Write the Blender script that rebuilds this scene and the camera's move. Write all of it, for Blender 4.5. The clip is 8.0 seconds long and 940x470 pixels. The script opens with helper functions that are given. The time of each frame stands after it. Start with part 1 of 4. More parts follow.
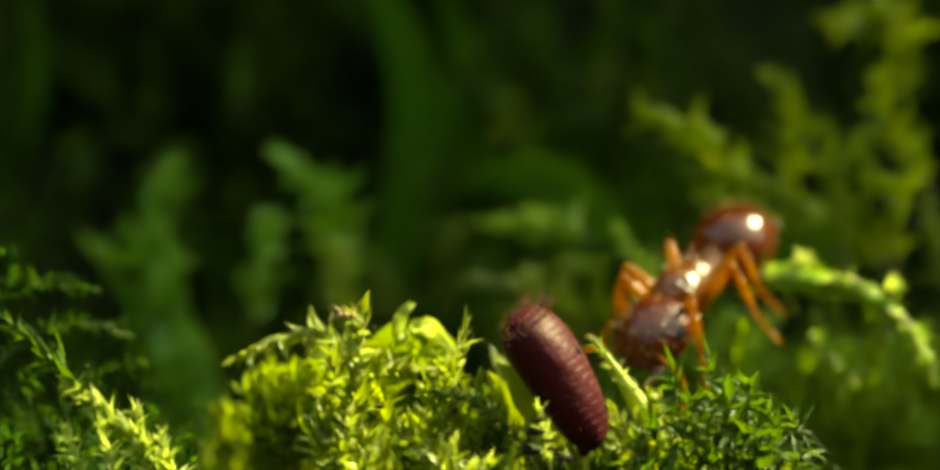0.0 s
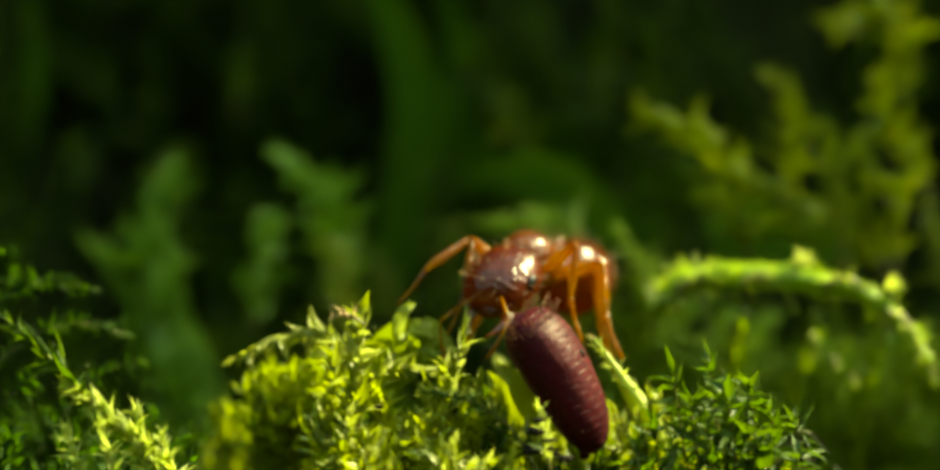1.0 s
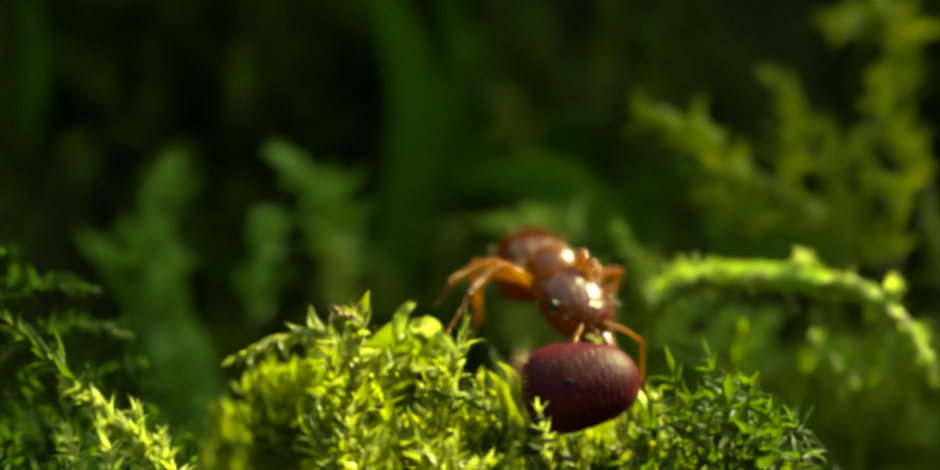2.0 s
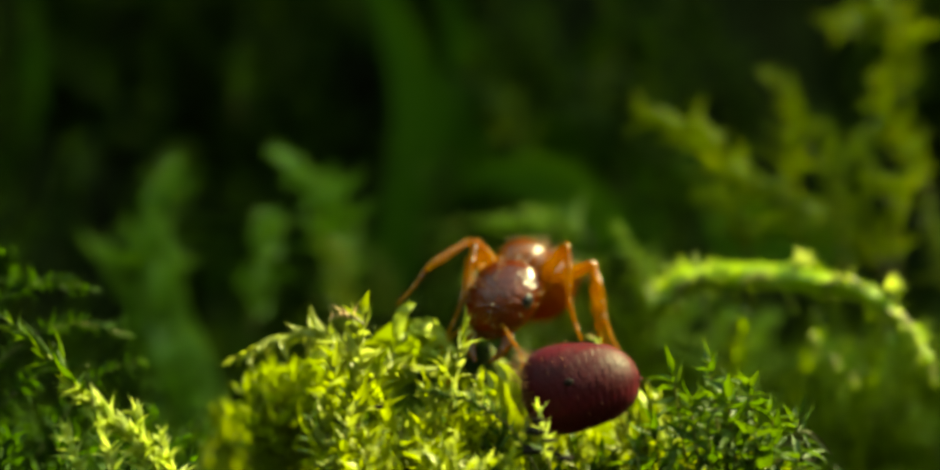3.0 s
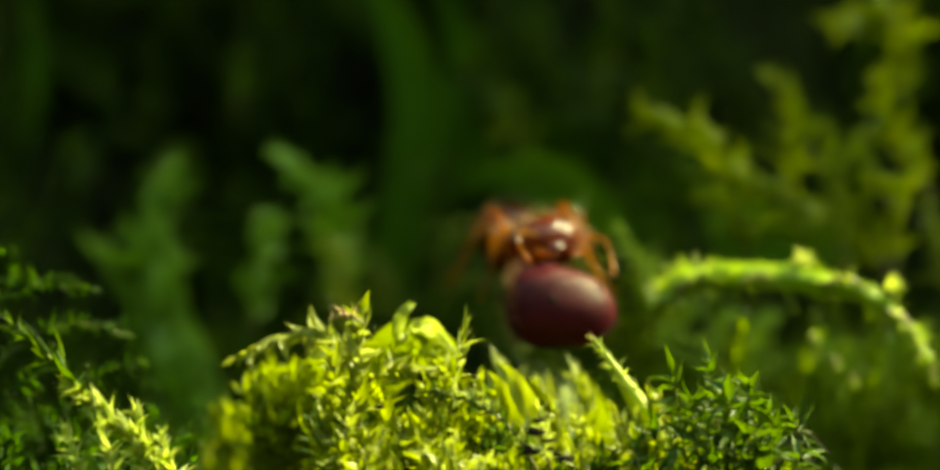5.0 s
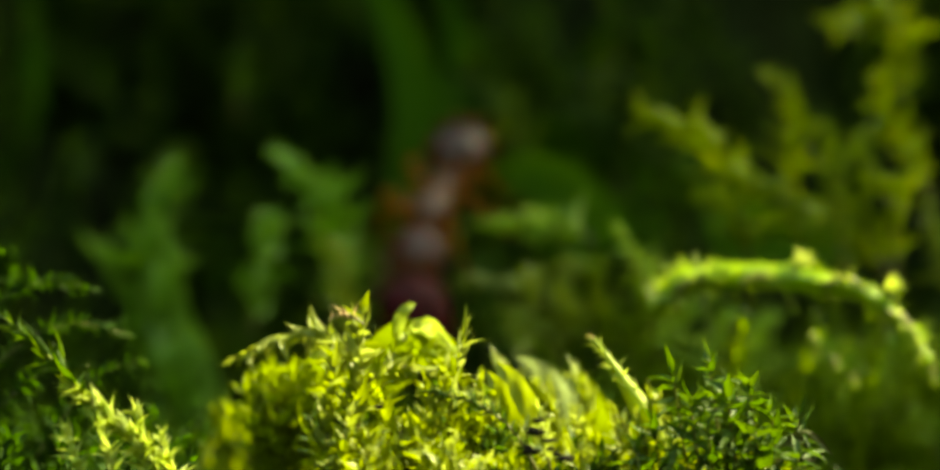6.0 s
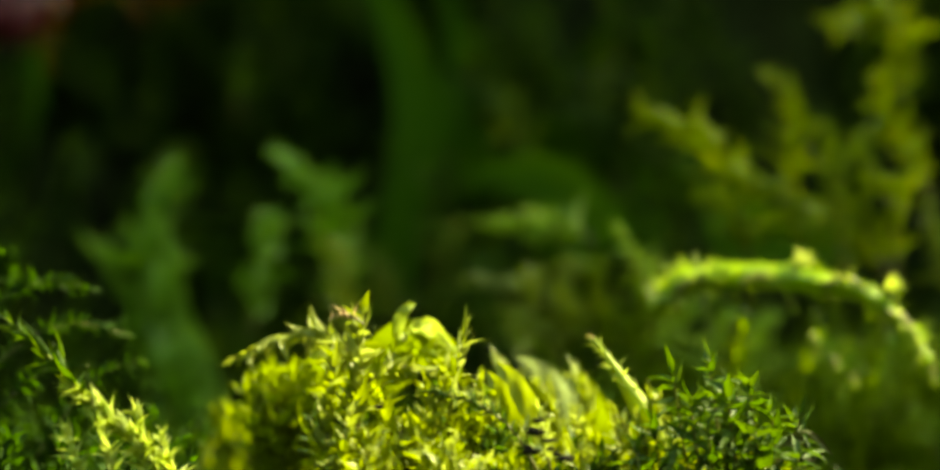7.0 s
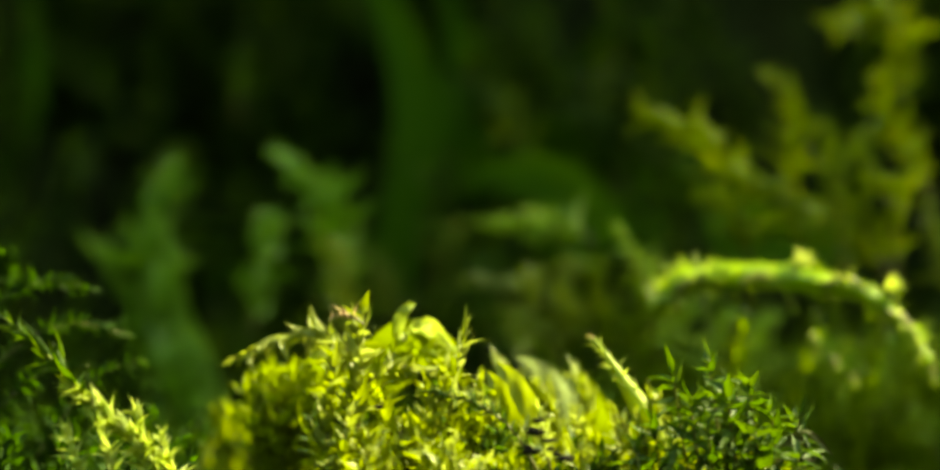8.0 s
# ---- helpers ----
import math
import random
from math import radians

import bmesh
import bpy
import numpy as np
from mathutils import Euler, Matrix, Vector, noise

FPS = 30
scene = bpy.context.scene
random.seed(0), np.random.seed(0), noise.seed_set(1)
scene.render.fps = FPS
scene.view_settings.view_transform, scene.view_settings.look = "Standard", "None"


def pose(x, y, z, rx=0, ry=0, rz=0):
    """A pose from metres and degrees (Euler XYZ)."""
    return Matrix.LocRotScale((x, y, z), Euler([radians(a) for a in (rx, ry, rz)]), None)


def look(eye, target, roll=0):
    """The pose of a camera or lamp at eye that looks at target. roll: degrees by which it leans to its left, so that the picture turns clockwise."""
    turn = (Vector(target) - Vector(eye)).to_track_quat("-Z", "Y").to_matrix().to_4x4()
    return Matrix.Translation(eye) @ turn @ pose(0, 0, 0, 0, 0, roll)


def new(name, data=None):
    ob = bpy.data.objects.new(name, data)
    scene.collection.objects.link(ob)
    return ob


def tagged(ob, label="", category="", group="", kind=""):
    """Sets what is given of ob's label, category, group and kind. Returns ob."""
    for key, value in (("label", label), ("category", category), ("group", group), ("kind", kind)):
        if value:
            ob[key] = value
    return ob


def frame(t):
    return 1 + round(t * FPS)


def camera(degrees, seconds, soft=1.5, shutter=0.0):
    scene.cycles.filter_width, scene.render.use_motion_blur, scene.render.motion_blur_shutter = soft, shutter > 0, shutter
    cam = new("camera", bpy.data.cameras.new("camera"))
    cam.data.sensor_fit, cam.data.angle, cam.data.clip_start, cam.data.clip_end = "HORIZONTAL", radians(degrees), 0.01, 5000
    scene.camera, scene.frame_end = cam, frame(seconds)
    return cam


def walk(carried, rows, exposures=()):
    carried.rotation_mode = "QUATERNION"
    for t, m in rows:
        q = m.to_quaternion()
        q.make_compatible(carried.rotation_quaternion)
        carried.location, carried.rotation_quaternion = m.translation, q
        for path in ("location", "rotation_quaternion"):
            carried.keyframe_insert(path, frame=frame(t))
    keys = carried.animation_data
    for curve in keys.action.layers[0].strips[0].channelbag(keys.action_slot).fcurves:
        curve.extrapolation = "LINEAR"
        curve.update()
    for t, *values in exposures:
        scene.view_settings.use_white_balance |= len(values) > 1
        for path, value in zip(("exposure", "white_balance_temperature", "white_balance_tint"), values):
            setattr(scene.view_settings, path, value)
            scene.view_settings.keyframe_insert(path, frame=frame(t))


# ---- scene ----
# One unit in the plan below is a millimetre; MM turns it into metres.
MM = 0.001
FOCUS = 53.4        # lens to the plane of sharpness, mm

cam = camera(20.0, 8.0, soft=3.7, shutter=0.5)
cam.data.dof.use_dof = True
cam.data.dof.focus_distance = FOCUS * MM
cam.data.dof.aperture_fstop = 45.0
cam.data.dof.aperture_blades = 0
EYE = pose(0, -FOCUS * MM, 12 * MM, 90, 0, 0)
walk(cam, [(0.0, EYE), (8.0, EYE)], exposures=[(0.0, 2.88, 13800, -28), (4.5, 2.88, 13800, -28), (6.0, 2.95, 13800, -28), (8.0, 2.97, 13800, -28)])

# ---- light: sun from the side along the bank, open sky above the added rim ----
SUN_TO = Vector((0.62, 0.22, 0.75)).normalized()
world = bpy.data.worlds.new("sky")
scene.world = world
world.use_nodes = True
sky = world.node_tree.nodes.new("ShaderNodeTexSky")
sky.sky_type = "NISHITA"
sky.sun_disc = False
sky.sun_elevation = math.asin(SUN_TO.z)
sky.sun_rotation = math.atan2(SUN_TO.x, SUN_TO.y)
back = world.node_tree.nodes["Background"]
back.inputs["Strength"].default_value = 0.15
world.node_tree.links.new(sky.outputs["Color"], back.inputs["Color"])
sun = new("sun", bpy.data.lights.new("sun", "SUN"))
sun.data.energy = 2.65
sun.data.angle = radians(0.6)
sun.data.color = (1.0, 0.95, 0.84)
sun.matrix_world = look(tuple(SUN_TO * 0.3), (0, 0, 0))


# ---- materials ----
def material(name):
    m = bpy.data.materials.new(name)
    m.use_nodes = True
    return m, m.node_tree.nodes, m.node_tree.links, m.node_tree.nodes["Principled BSDF"]


def ramp(nodes, stops):
    r = nodes.new("ShaderNodeValToRGB")
    el = r.color_ramp.elements
    while len(el) < len(stops):
        el.new(0.5)
    for e, (p, c) in zip(el, stops):
        e.position, e.color = p, (*c, 1)
    return r


def noise_tex(nodes, links, scale, detail=4.0, rough=0.55):
    n = nodes.new("ShaderNodeTexNoise")
    n.inputs["Scale"].default_value = scale
    n.inputs["Detail"].default_value = detail
    n.inputs["Roughness"].default_value = rough
    c = nodes.new("ShaderNodeTexCoord")
    links.new(c.outputs["Object"], n.inputs["Vector"])
    return n


def bump(nodes, links, height, strength, distance, shader):
    b = nodes.new("ShaderNodeBump")
    b.inputs["Strength"].default_value = strength
    b.inputs["Distance"].default_value = distance
    links.new(height, b.inputs["Height"])
    links.new(b.outputs["Normal"], shader.inputs["Normal"])
    return b


def leaf_material(name, face, glow, joined, through_light=0.58, rough=0.27, spec=0.5):
    """Thin leaf: a waxy face and light that comes through it. face, glow: (dark, mid, light) colours."""
    m, nodes, links, p = material(name)
    if joined:
        pick = nodes.new("ShaderNodeNewGeometry").outputs["Random Per Island"]
    else:
        pick = nodes.new("ShaderNodeObjectInfo").outputs["Random"]
    n = noise_tex(nodes, links, 2600.0 if joined else 4200.0, 3.0, 0.6)
    mix = nodes.new("ShaderNodeMath")
    mix.operation = "MULTIPLY_ADD"
    mix.inputs[1].default_value = 0.5
    links.new(pick, mix.inputs[0])
    half = nodes.new("ShaderNodeMath")
    half.operation = "MULTIPLY"
    half.inputs[1].default_value = 0.55
    links.new(n.outputs["Fac"], half.inputs[0])
    links.new(half.outputs[0], mix.inputs[2])
    a = ramp(nodes, [(0.15, face[0]), (0.5, face[1]), (0.9, face[2])])
    b = ramp(nodes, [(0.15, glow[0]), (0.5, glow[1]), (0.9, glow[2])])
    links.new(mix.outputs[0], a.inputs["Fac"])
    links.new(mix.outputs[0], b.inputs["Fac"])
    links.new(a.outputs["Color"], p.inputs["Base Color"])
    p.inputs["Roughness"].default_value = rough
    p.inputs["Specular IOR Level"].default_value = spec
    bump(nodes, links, n.outputs["Fac"], 0.8, 0.00006, p)
    t = nodes.new("ShaderNodeBsdfTranslucent")
    links.new(b.outputs["Color"], t.inputs["Color"])
    s = nodes.new("ShaderNodeMixShader")
    s.inputs[0].default_value = through_light
    links.new(p.outputs[0], s.inputs[1])
    links.new(t.outputs[0], s.inputs[2])
    links.new(s.outputs[0], nodes["Material Output"].inputs["Surface"])
    return m


YEL_FACE = ((0.225, 0.26, 0.028), (0.31, 0.345, 0.062), (0.43, 0.445, 0.17))
YEL_GLOW = ((0.22, 0.26, 0.013), (0.29, 0.33, 0.033), (0.38, 0.41, 0.1))
MID_FACE = ((0.21, 0.25, 0.014), (0.295, 0.335, 0.028), (0.41, 0.43, 0.08))
MID_GLOW = ((0.25, 0.295, 0.008), (0.33, 0.38, 0.016), (0.43, 0.47, 0.045))
BRI_FACE = ((0.34, 0.40, 0.07), (0.44, 0.49, 0.12), (0.57, 0.59, 0.24))
BRI_GLOW = ((0.42, 0.50, 0.06), (0.50, 0.57, 0.1), (0.62, 0.66, 0.22))
GRN_FACE = ((0.0298, 0.0595, 0.0068), (0.0467, 0.0892, 0.0119), (0.0935, 0.145, 0.0298))
GRN_GLOW = ((0.0433, 0.0901, 0.00361), (0.0758, 0.138, 0.00723), (0.13, 0.196, 0.0181))
# Corner moss stands in the sun; its shade is put into these greens.
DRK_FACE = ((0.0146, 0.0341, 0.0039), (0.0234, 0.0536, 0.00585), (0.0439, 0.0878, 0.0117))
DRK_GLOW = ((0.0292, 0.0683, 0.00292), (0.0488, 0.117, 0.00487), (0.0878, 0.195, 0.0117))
# Bank shade is put into these dark colours, beyond the moss's own olive.
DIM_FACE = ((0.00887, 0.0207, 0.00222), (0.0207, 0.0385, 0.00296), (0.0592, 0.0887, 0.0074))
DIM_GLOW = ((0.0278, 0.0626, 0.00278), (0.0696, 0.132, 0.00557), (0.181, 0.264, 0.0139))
FLAT_FACE = ((0.0493, 0.0827, 0.0058), (0.0972, 0.138, 0.0101), (0.16, 0.206, 0.0174))
FLAT_GLOW = ((0.113, 0.177, 0.0058), (0.225, 0.319, 0.0101), (0.377, 0.493, 0.0217))
leaf_yellow = leaf_material("moss_leaf_yellow_green", YEL_FACE, YEL_GLOW, False, 0.54, 0.32, 0.5)
leaf_yellow_mass = leaf_material("moss_mass_yellow_green", MID_FACE, MID_GLOW, True, 0.54, 0.32, 0.4)
leaf_green = leaf_material("moss_leaf_deep_green", GRN_FACE, GRN_GLOW, False, 0.48, 0.45, 0.25)
leaf_green_mass = leaf_material("moss_mass_deep_green", GRN_FACE, GRN_GLOW, True, 0.5, 0.4, 0.25)
leaf_dim_mass = leaf_material("moss_mass_olive_painted_shade", DIM_FACE, DIM_GLOW, True, 0.4, 0.6, 0.1)
leaf_bright = leaf_material("moss_leaf_pale_yellow", BRI_FACE, BRI_GLOW, False, 0.55, 0.4, 0.25)
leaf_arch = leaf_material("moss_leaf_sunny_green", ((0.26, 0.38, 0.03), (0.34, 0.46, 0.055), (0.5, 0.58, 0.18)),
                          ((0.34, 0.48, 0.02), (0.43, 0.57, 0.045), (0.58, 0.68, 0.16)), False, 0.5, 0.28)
leaf_olive = leaf_material("moss_leaf_olive", ((0.146, 0.185, 0.0134), (0.202, 0.246, 0.0224), (0.302, 0.347, 0.056)),
                           ((0.202, 0.269, 0.00896), (0.28, 0.347, 0.0157), (0.381, 0.448, 0.0392)), False, 0.5, 0.4, 0.25)
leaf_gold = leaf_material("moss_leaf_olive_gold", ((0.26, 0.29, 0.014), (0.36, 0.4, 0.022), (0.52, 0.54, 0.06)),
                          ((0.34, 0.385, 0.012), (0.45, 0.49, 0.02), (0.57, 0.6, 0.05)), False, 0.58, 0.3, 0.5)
leaf_dark = leaf_material("moss_leaf_green_painted_shade", DRK_FACE, DRK_GLOW, False, 0.4, 0.6, 0.1)
leaf_dark_mass = leaf_material("moss_mass_green_painted_shade", DRK_FACE, DRK_GLOW, True, 0.4, 0.6, 0.1)
leaf_flat_mass = leaf_material("moss_mass_mid_olive", FLAT_FACE, FLAT_GLOW, True, 0.5, 0.55, 0.2)
leaf_pale = leaf_material("moss_leaf_pale", ((0.12, 0.15, 0.07), (0.17, 0.2, 0.1), (0.24, 0.26, 0.15)),
                          ((0.12, 0.16, 0.06), (0.2, 0.24, 0.1), (0.3, 0.34, 0.16)), False)
leaf_tan = leaf_material("moss_leaf_dry_tan", ((0.3, 0.17, 0.08), (0.5, 0.32, 0.17), (0.66, 0.5, 0.3)),
                         ((0.34, 0.18, 0.06), (0.54, 0.34, 0.13), (0.66, 0.5, 0.26)), False, 0.35, 0.5)
blade_mat = leaf_material("grass_blade_green", ((0.0336, 0.084, 0.0042), (0.056, 0.123, 0.007), (0.091, 0.168, 0.014)),
                          ((0.112, 0.252, 0.0084), (0.196, 0.42, 0.0168), (0.28, 0.532, 0.042)), False, 0.4, 0.7, 0.06)
frond_leaf = leaf_material("frond_leaf_blue_green", ((0.12, 0.225, 0.027), (0.21, 0.345, 0.045), (0.39, 0.54, 0.135)),
                           ((0.135, 0.3, 0.015), (0.255, 0.48, 0.024), (0.375, 0.615, 0.045)), False, 0.3, 0.4)
dry_mat = leaf_material("dead_leaf_grey_tan", ((0.1, 0.075, 0.06), (0.2, 0.15, 0.13), (0.32, 0.27, 0.25)),
                        ((0.2, 0.14, 0.06), (0.3, 0.22, 0.1), (0.36, 0.28, 0.14)), False, 0.25, 0.6)


def solid_material(name, stops, scale, rough, bump_scale, bump_strength, distance, coat=0.0, spec=0.5):
    m, nodes, links, p = material(name)
    n = noise_tex(nodes, links, scale)
    r = ramp(nodes, stops)
    links.new(n.outputs["Fac"], r.inputs["Fac"])
    links.new(r.outputs["Color"], p.inputs["Base Color"])
    p.inputs["Roughness"].default_value = rough
    p.inputs["Specular IOR Level"].default_value = spec
    p.inputs["Coat Weight"].default_value = coat
    p.inputs["Coat Roughness"].default_value = 0.12
    f = noise_tex(nodes, links, bump_scale, 3.0)
    bump(nodes, links, f.outputs["Fac"], bump_strength, distance, p)
    return m


def amber_material(name, face, glow, share, rough, coat=0.1, relief=0.8, spec=0.5):
    """Horny insect shell: glossy, and the thinner the more it lets light through."""
    m, nodes, links, p = material(name)
    n = noise_tex(nodes, links, 2500.0)
    a, b = ramp(nodes, [(0.3, face[0]), (0.7, face[1])]), ramp(nodes, [(0.3, glow[0]), (0.7, glow[1])])
    links.new(n.outputs["Fac"], a.inputs["Fac"])
    links.new(n.outputs["Fac"], b.inputs["Fac"])
    links.new(a.outputs["Color"], p.inputs["Base Color"])
    p.inputs["Roughness"].default_value = rough
    p.inputs["Specular IOR Level"].default_value = spec
    p.inputs["Coat Weight"].default_value = coat
    p.inputs["Coat Roughness"].default_value = 0.16
    w = nodes.new("ShaderNodeTexWave")
    w.inputs["Scale"].default_value = 2000.0
    w.inputs["Distortion"].default_value = 11.0
    w.inputs["Detail Scale"].default_value = 2.0
    c = nodes.new("ShaderNodeTexCoord")
    links.new(c.outputs["Object"], w.inputs["Vector"])
    bump(nodes, links, w.outputs["Fac"], relief, 0.00004, p)
    t = nodes.new("ShaderNodeBsdfTranslucent")
    links.new(b.outputs["Color"], t.inputs["Color"])
    s = nodes.new("ShaderNodeMixShader")
    s.inputs[0].default_value = share
    links.new(p.outputs[0], s.inputs[1])
    links.new(t.outputs[0], s.inputs[2])
    links.new(s.outputs[0], nodes["Material Output"].inputs["Surface"])
    return m


# Humus taken close to black, so background shade sits in its colour.
soil_mat = solid_material("humus_soil_painted_shade", [(0.3, (0.008, 0.008, 0.003)), (0.55, (0.016, 0.022, 0.005)), (0.8, (0.03, 0.045, 0.008))],
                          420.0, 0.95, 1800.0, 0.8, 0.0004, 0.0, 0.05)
stem_mat = solid_material("moss_stem_olive", [(0.3, (0.07, 0.05, 0.015)), (0.7, (0.16, 0.15, 0.03))], 900.0, 0.5, 4000.0, 0.4, 0.00003)
speck_mat = solid_material("soil_crumb_black", [(0.3, (0.008, 0.006, 0.005)), (0.7, (0.025, 0.02, 0.015))], 3000.0, 0.9, 9000.0, 0.6, 0.00003, 0.0, 0.05)
cat_mat = solid_material("caterpillar_skin_maroon", [(0.3, (0.028, 0.001, 0.003)), (0.55, (0.05, 0.002, 0.006)), (0.8, (0.08, 0.004, 0.011))],
                         2600.0, 0.5, 9000.0, 0.45, 0.00003, 0.0, 0.11)
skin = cat_mat.node_tree.nodes["Principled BSDF"]
skin.inputs["Sheen Weight"].default_value = 0.02
skin.inputs["Sheen Roughness"].default_value = 0.35
skin.inputs["Sheen Tint"].default_value = (0.7, 0.3, 0.9, 1)
skin.inputs["Subsurface Weight"].default_value = 0.35
skin.inputs["Subsurface Radius"].default_value = (1.0, 0.12, 0.1)
skin.inputs["Subsurface Scale"].default_value = 0.0004
cat_dark = solid_material("caterpillar_head_black", [(0.3, (0.006, 0.004, 0.004)), (0.7, (0.02, 0.012, 0.01))], 3000.0, 0.7, 9000.0, 0.3, 0.00002, 0.0, 0.08)
hair_mat = leaf_material("bristle_red_brown", ((0.16, 0.07, 0.05), (0.26, 0.13, 0.08), (0.36, 0.2, 0.12)),
                         ((0.2, 0.08, 0.05), (0.3, 0.14, 0.09), (0.4, 0.24, 0.16)), True, 0.5, 0.6, 0.1)
fuzz_mat = leaf_material("ant_hair_pale_amber", ((0.4, 0.26, 0.14), (0.5, 0.36, 0.22), (0.6, 0.46, 0.32)),
                         ((0.5, 0.32, 0.16), (0.6, 0.42, 0.25), (0.7, 0.55, 0.36)), True, 0.5, 0.3, 0.5)
ant_dark = amber_material("ant_shell_red_brown", ((0.05, 0.006, 0.001), (0.11, 0.016, 0.002)), ((0.4, 0.05, 0.003), (0.55, 0.1, 0.005)), 0.27, 0.26, 0.25, 0.4, 0.42)
ant_gaster = amber_material("ant_gaster_glossy_brown", ((0.035, 0.005, 0.001), (0.08, 0.016, 0.002)), ((0.45, 0.09, 0.004), (0.6, 0.17, 0.008)), 0.24, 0.16, 0.1, 0.1, 0.4)
ant_mid = amber_material("ant_shell_rust", ((0.07, 0.014, 0.001), (0.16, 0.045, 0.002)), ((0.5, 0.14, 0.004), (0.68, 0.27, 0.01)), 0.33, 0.25, 0.4, 0.6, 0.45)
ant_leg = amber_material("ant_leg_amber", ((0.1, 0.03, 0.001), (0.22, 0.085, 0.002)), ((0.62, 0.25, 0.004), (0.8, 0.46, 0.012)), 0.46, 0.2, 0.0, 0.7, 0.4)
eye_mat = solid_material("ant_eye_black", [(0.3, (0.004, 0.003, 0.003)), (0.7, (0.01, 0.008, 0.007))], 3000.0, 0.35, 20000.0, 0.3, 0.00001, 0.0, 0.3)


# ---- building helpers ----
def mesh_from(name, verts, faces, mat, smooth=True):
    me = bpy.data.meshes.new(name)
    me.from_pydata([tuple(v) for v in verts], [], faces)
    me.materials.append(mat)
    if smooth:
        me.polygons.foreach_set("use_smooth", [True] * len(me.polygons))
    me.update()
    return me


def part(name, data, parent, local=None, label=""):
    ob = new(name, data)
    ob.parent = parent
    if local is not None:
        ob.matrix_basis = local
    if label:
        ob["label"] = label
    return ob


def thing(name, at, label, category, group="", kind=""):
    ob = new(name)
    ob.empty_display_size = 0.001
    ob.location = at
    return tagged(ob, label, category, group, kind)


def path(points, n):
    """Catmull-Rom curve through the points, n samples, and its tangents."""
    p = np.array(points, float)
    p = np.vstack([2 * p[0] - p[1], p, 2 * p[-1] - p[-2]])
    u = np.linspace(0, len(points) - 1 - 1e-9, n)
    k = u.astype(int)
    f = (u - k)[:, None]
    a, b, c, d = p[k], p[k + 1], p[k + 2], p[k + 3]
    out = 0.5 * (2 * b + (c - a) * f + (2 * a - 5 * b + 4 * c - d) * f ** 2 + (3 * b - a - 3 * c + d) * f ** 3)
    tan = np.gradient(out, axis=0)
    return out, tan / np.linalg.norm(tan, axis=1)[:, None]


def unit(v):
    v = np.array(v, float)
    return v / max(np.linalg.norm(v), 1e-12)


def tube(points, radii, sides=7, n=None, squash=1.0, cap=True):
    """A round rod along a curve. points and radii in mm; gives verts in metres and faces."""
    n = n or max(6, 3 * len(points))
    c, t = path(points, n)
    r = np.interp(np.linspace(0, 1, n), np.linspace(0, 1, len(radii)), radii)
    side = unit(np.cross(t[0], (0.13, 0.2, 1.0) if abs(t[0][2]) < 0.9 else (1.0, 0.1, 0)))
    verts, faces = [], []
    for i in range(n):
        side = unit(side - t[i] * np.dot(side, t[i]))
        up = np.cross(t[i], side)
        for k in range(sides):
            a = 2 * math.pi * k / sides
            verts.append((c[i] + r[i] * (math.cos(a) * side + squash * math.sin(a) * up)) * MM)
    for i in range(n - 1):
        for k in range(sides):
            q = (k + 1) % sides
            faces.append((i * sides + k, i * sides + q, (i + 1) * sides + q, (i + 1) * sides + k))
    if cap:
        faces.append(tuple(range(sides))[::-1])
        faces.append(tuple(range((n - 1) * sides, n * sides)))
    return verts, faces


def join(pieces):
    verts, faces = [], []
    for v, f in pieces:
        o = len(verts)
        verts += [tuple(q) for q in v]
        faces += [tuple(i + o for i in q) for q in f]
    return verts, faces


def leaf_shape(width, fold, curl, twist=0.0, wave=0.0):
    """A moss leaf one unit long along +Y: keeled, wavy at the edges, drawn out to a fine curved point."""
    rows = [(0.0, 0.5), (0.12, 0.86), (0.27, 1.0), (0.45, 0.8), (0.66, 0.42), (0.85, 0.13)]
    v = []
    for i, (s, w) in enumerate(rows):
        h = curl * s * s
        e = w * width / 2
        a = twist * s
        for k in (-1, 0, 1):
            x, z = k * e, (fold * e if k else -fold * e * 0.4) + k * wave * e * (1 if i % 2 else -1)
            v.append((x * math.cos(a) - z * math.sin(a) + 0.06 * curl * s, s - 0.25 * abs(h), x * math.sin(a) + z * math.cos(a) + h))
    v.append((0.08 * curl, 1.0 - 0.25 * abs(curl), curl * 1.05))
    f = []
    for i in range(5):
        for k in range(2):
            a = 3 * i + k
            f.append((a, a + 1, a + 4, a + 3))
    f += [(15, 16, 18), (16, 17, 18)]
    return np.array(v), f


LEAF_SET = {
    "broad": [leaf_shape(0.36, 0.5, 0.12, 0.2, 0.1), leaf_shape(0.3, 0.7, -0.3, -0.4, 0.15), leaf_shape(0.4, 0.4, 0.5, 0.4, 0.1), leaf_shape(0.35, 0.5, -0.6, 0.2, 0.15)],
    "narrow": [leaf_shape(0.2, 0.6, 0.2, 0.3, 0.1), leaf_shape(0.17, 0.8, -0.35, -0.4, 0.1), leaf_shape(0.23, 0.5, 0.5, 0.6, 0.1), leaf_shape(0.19, 0.7, -0.55, -0.3, 0.15)],
}
leaf_meshes = {}


def leaf_mesh(kind, k, mat):
    key = (kind, k, mat.name)
    if key not in leaf_meshes:
        v, f = LEAF_SET[kind][k]
        leaf_meshes[key] = mesh_from("leaf", v * MM, f, mat)
    return leaf_meshes[key]


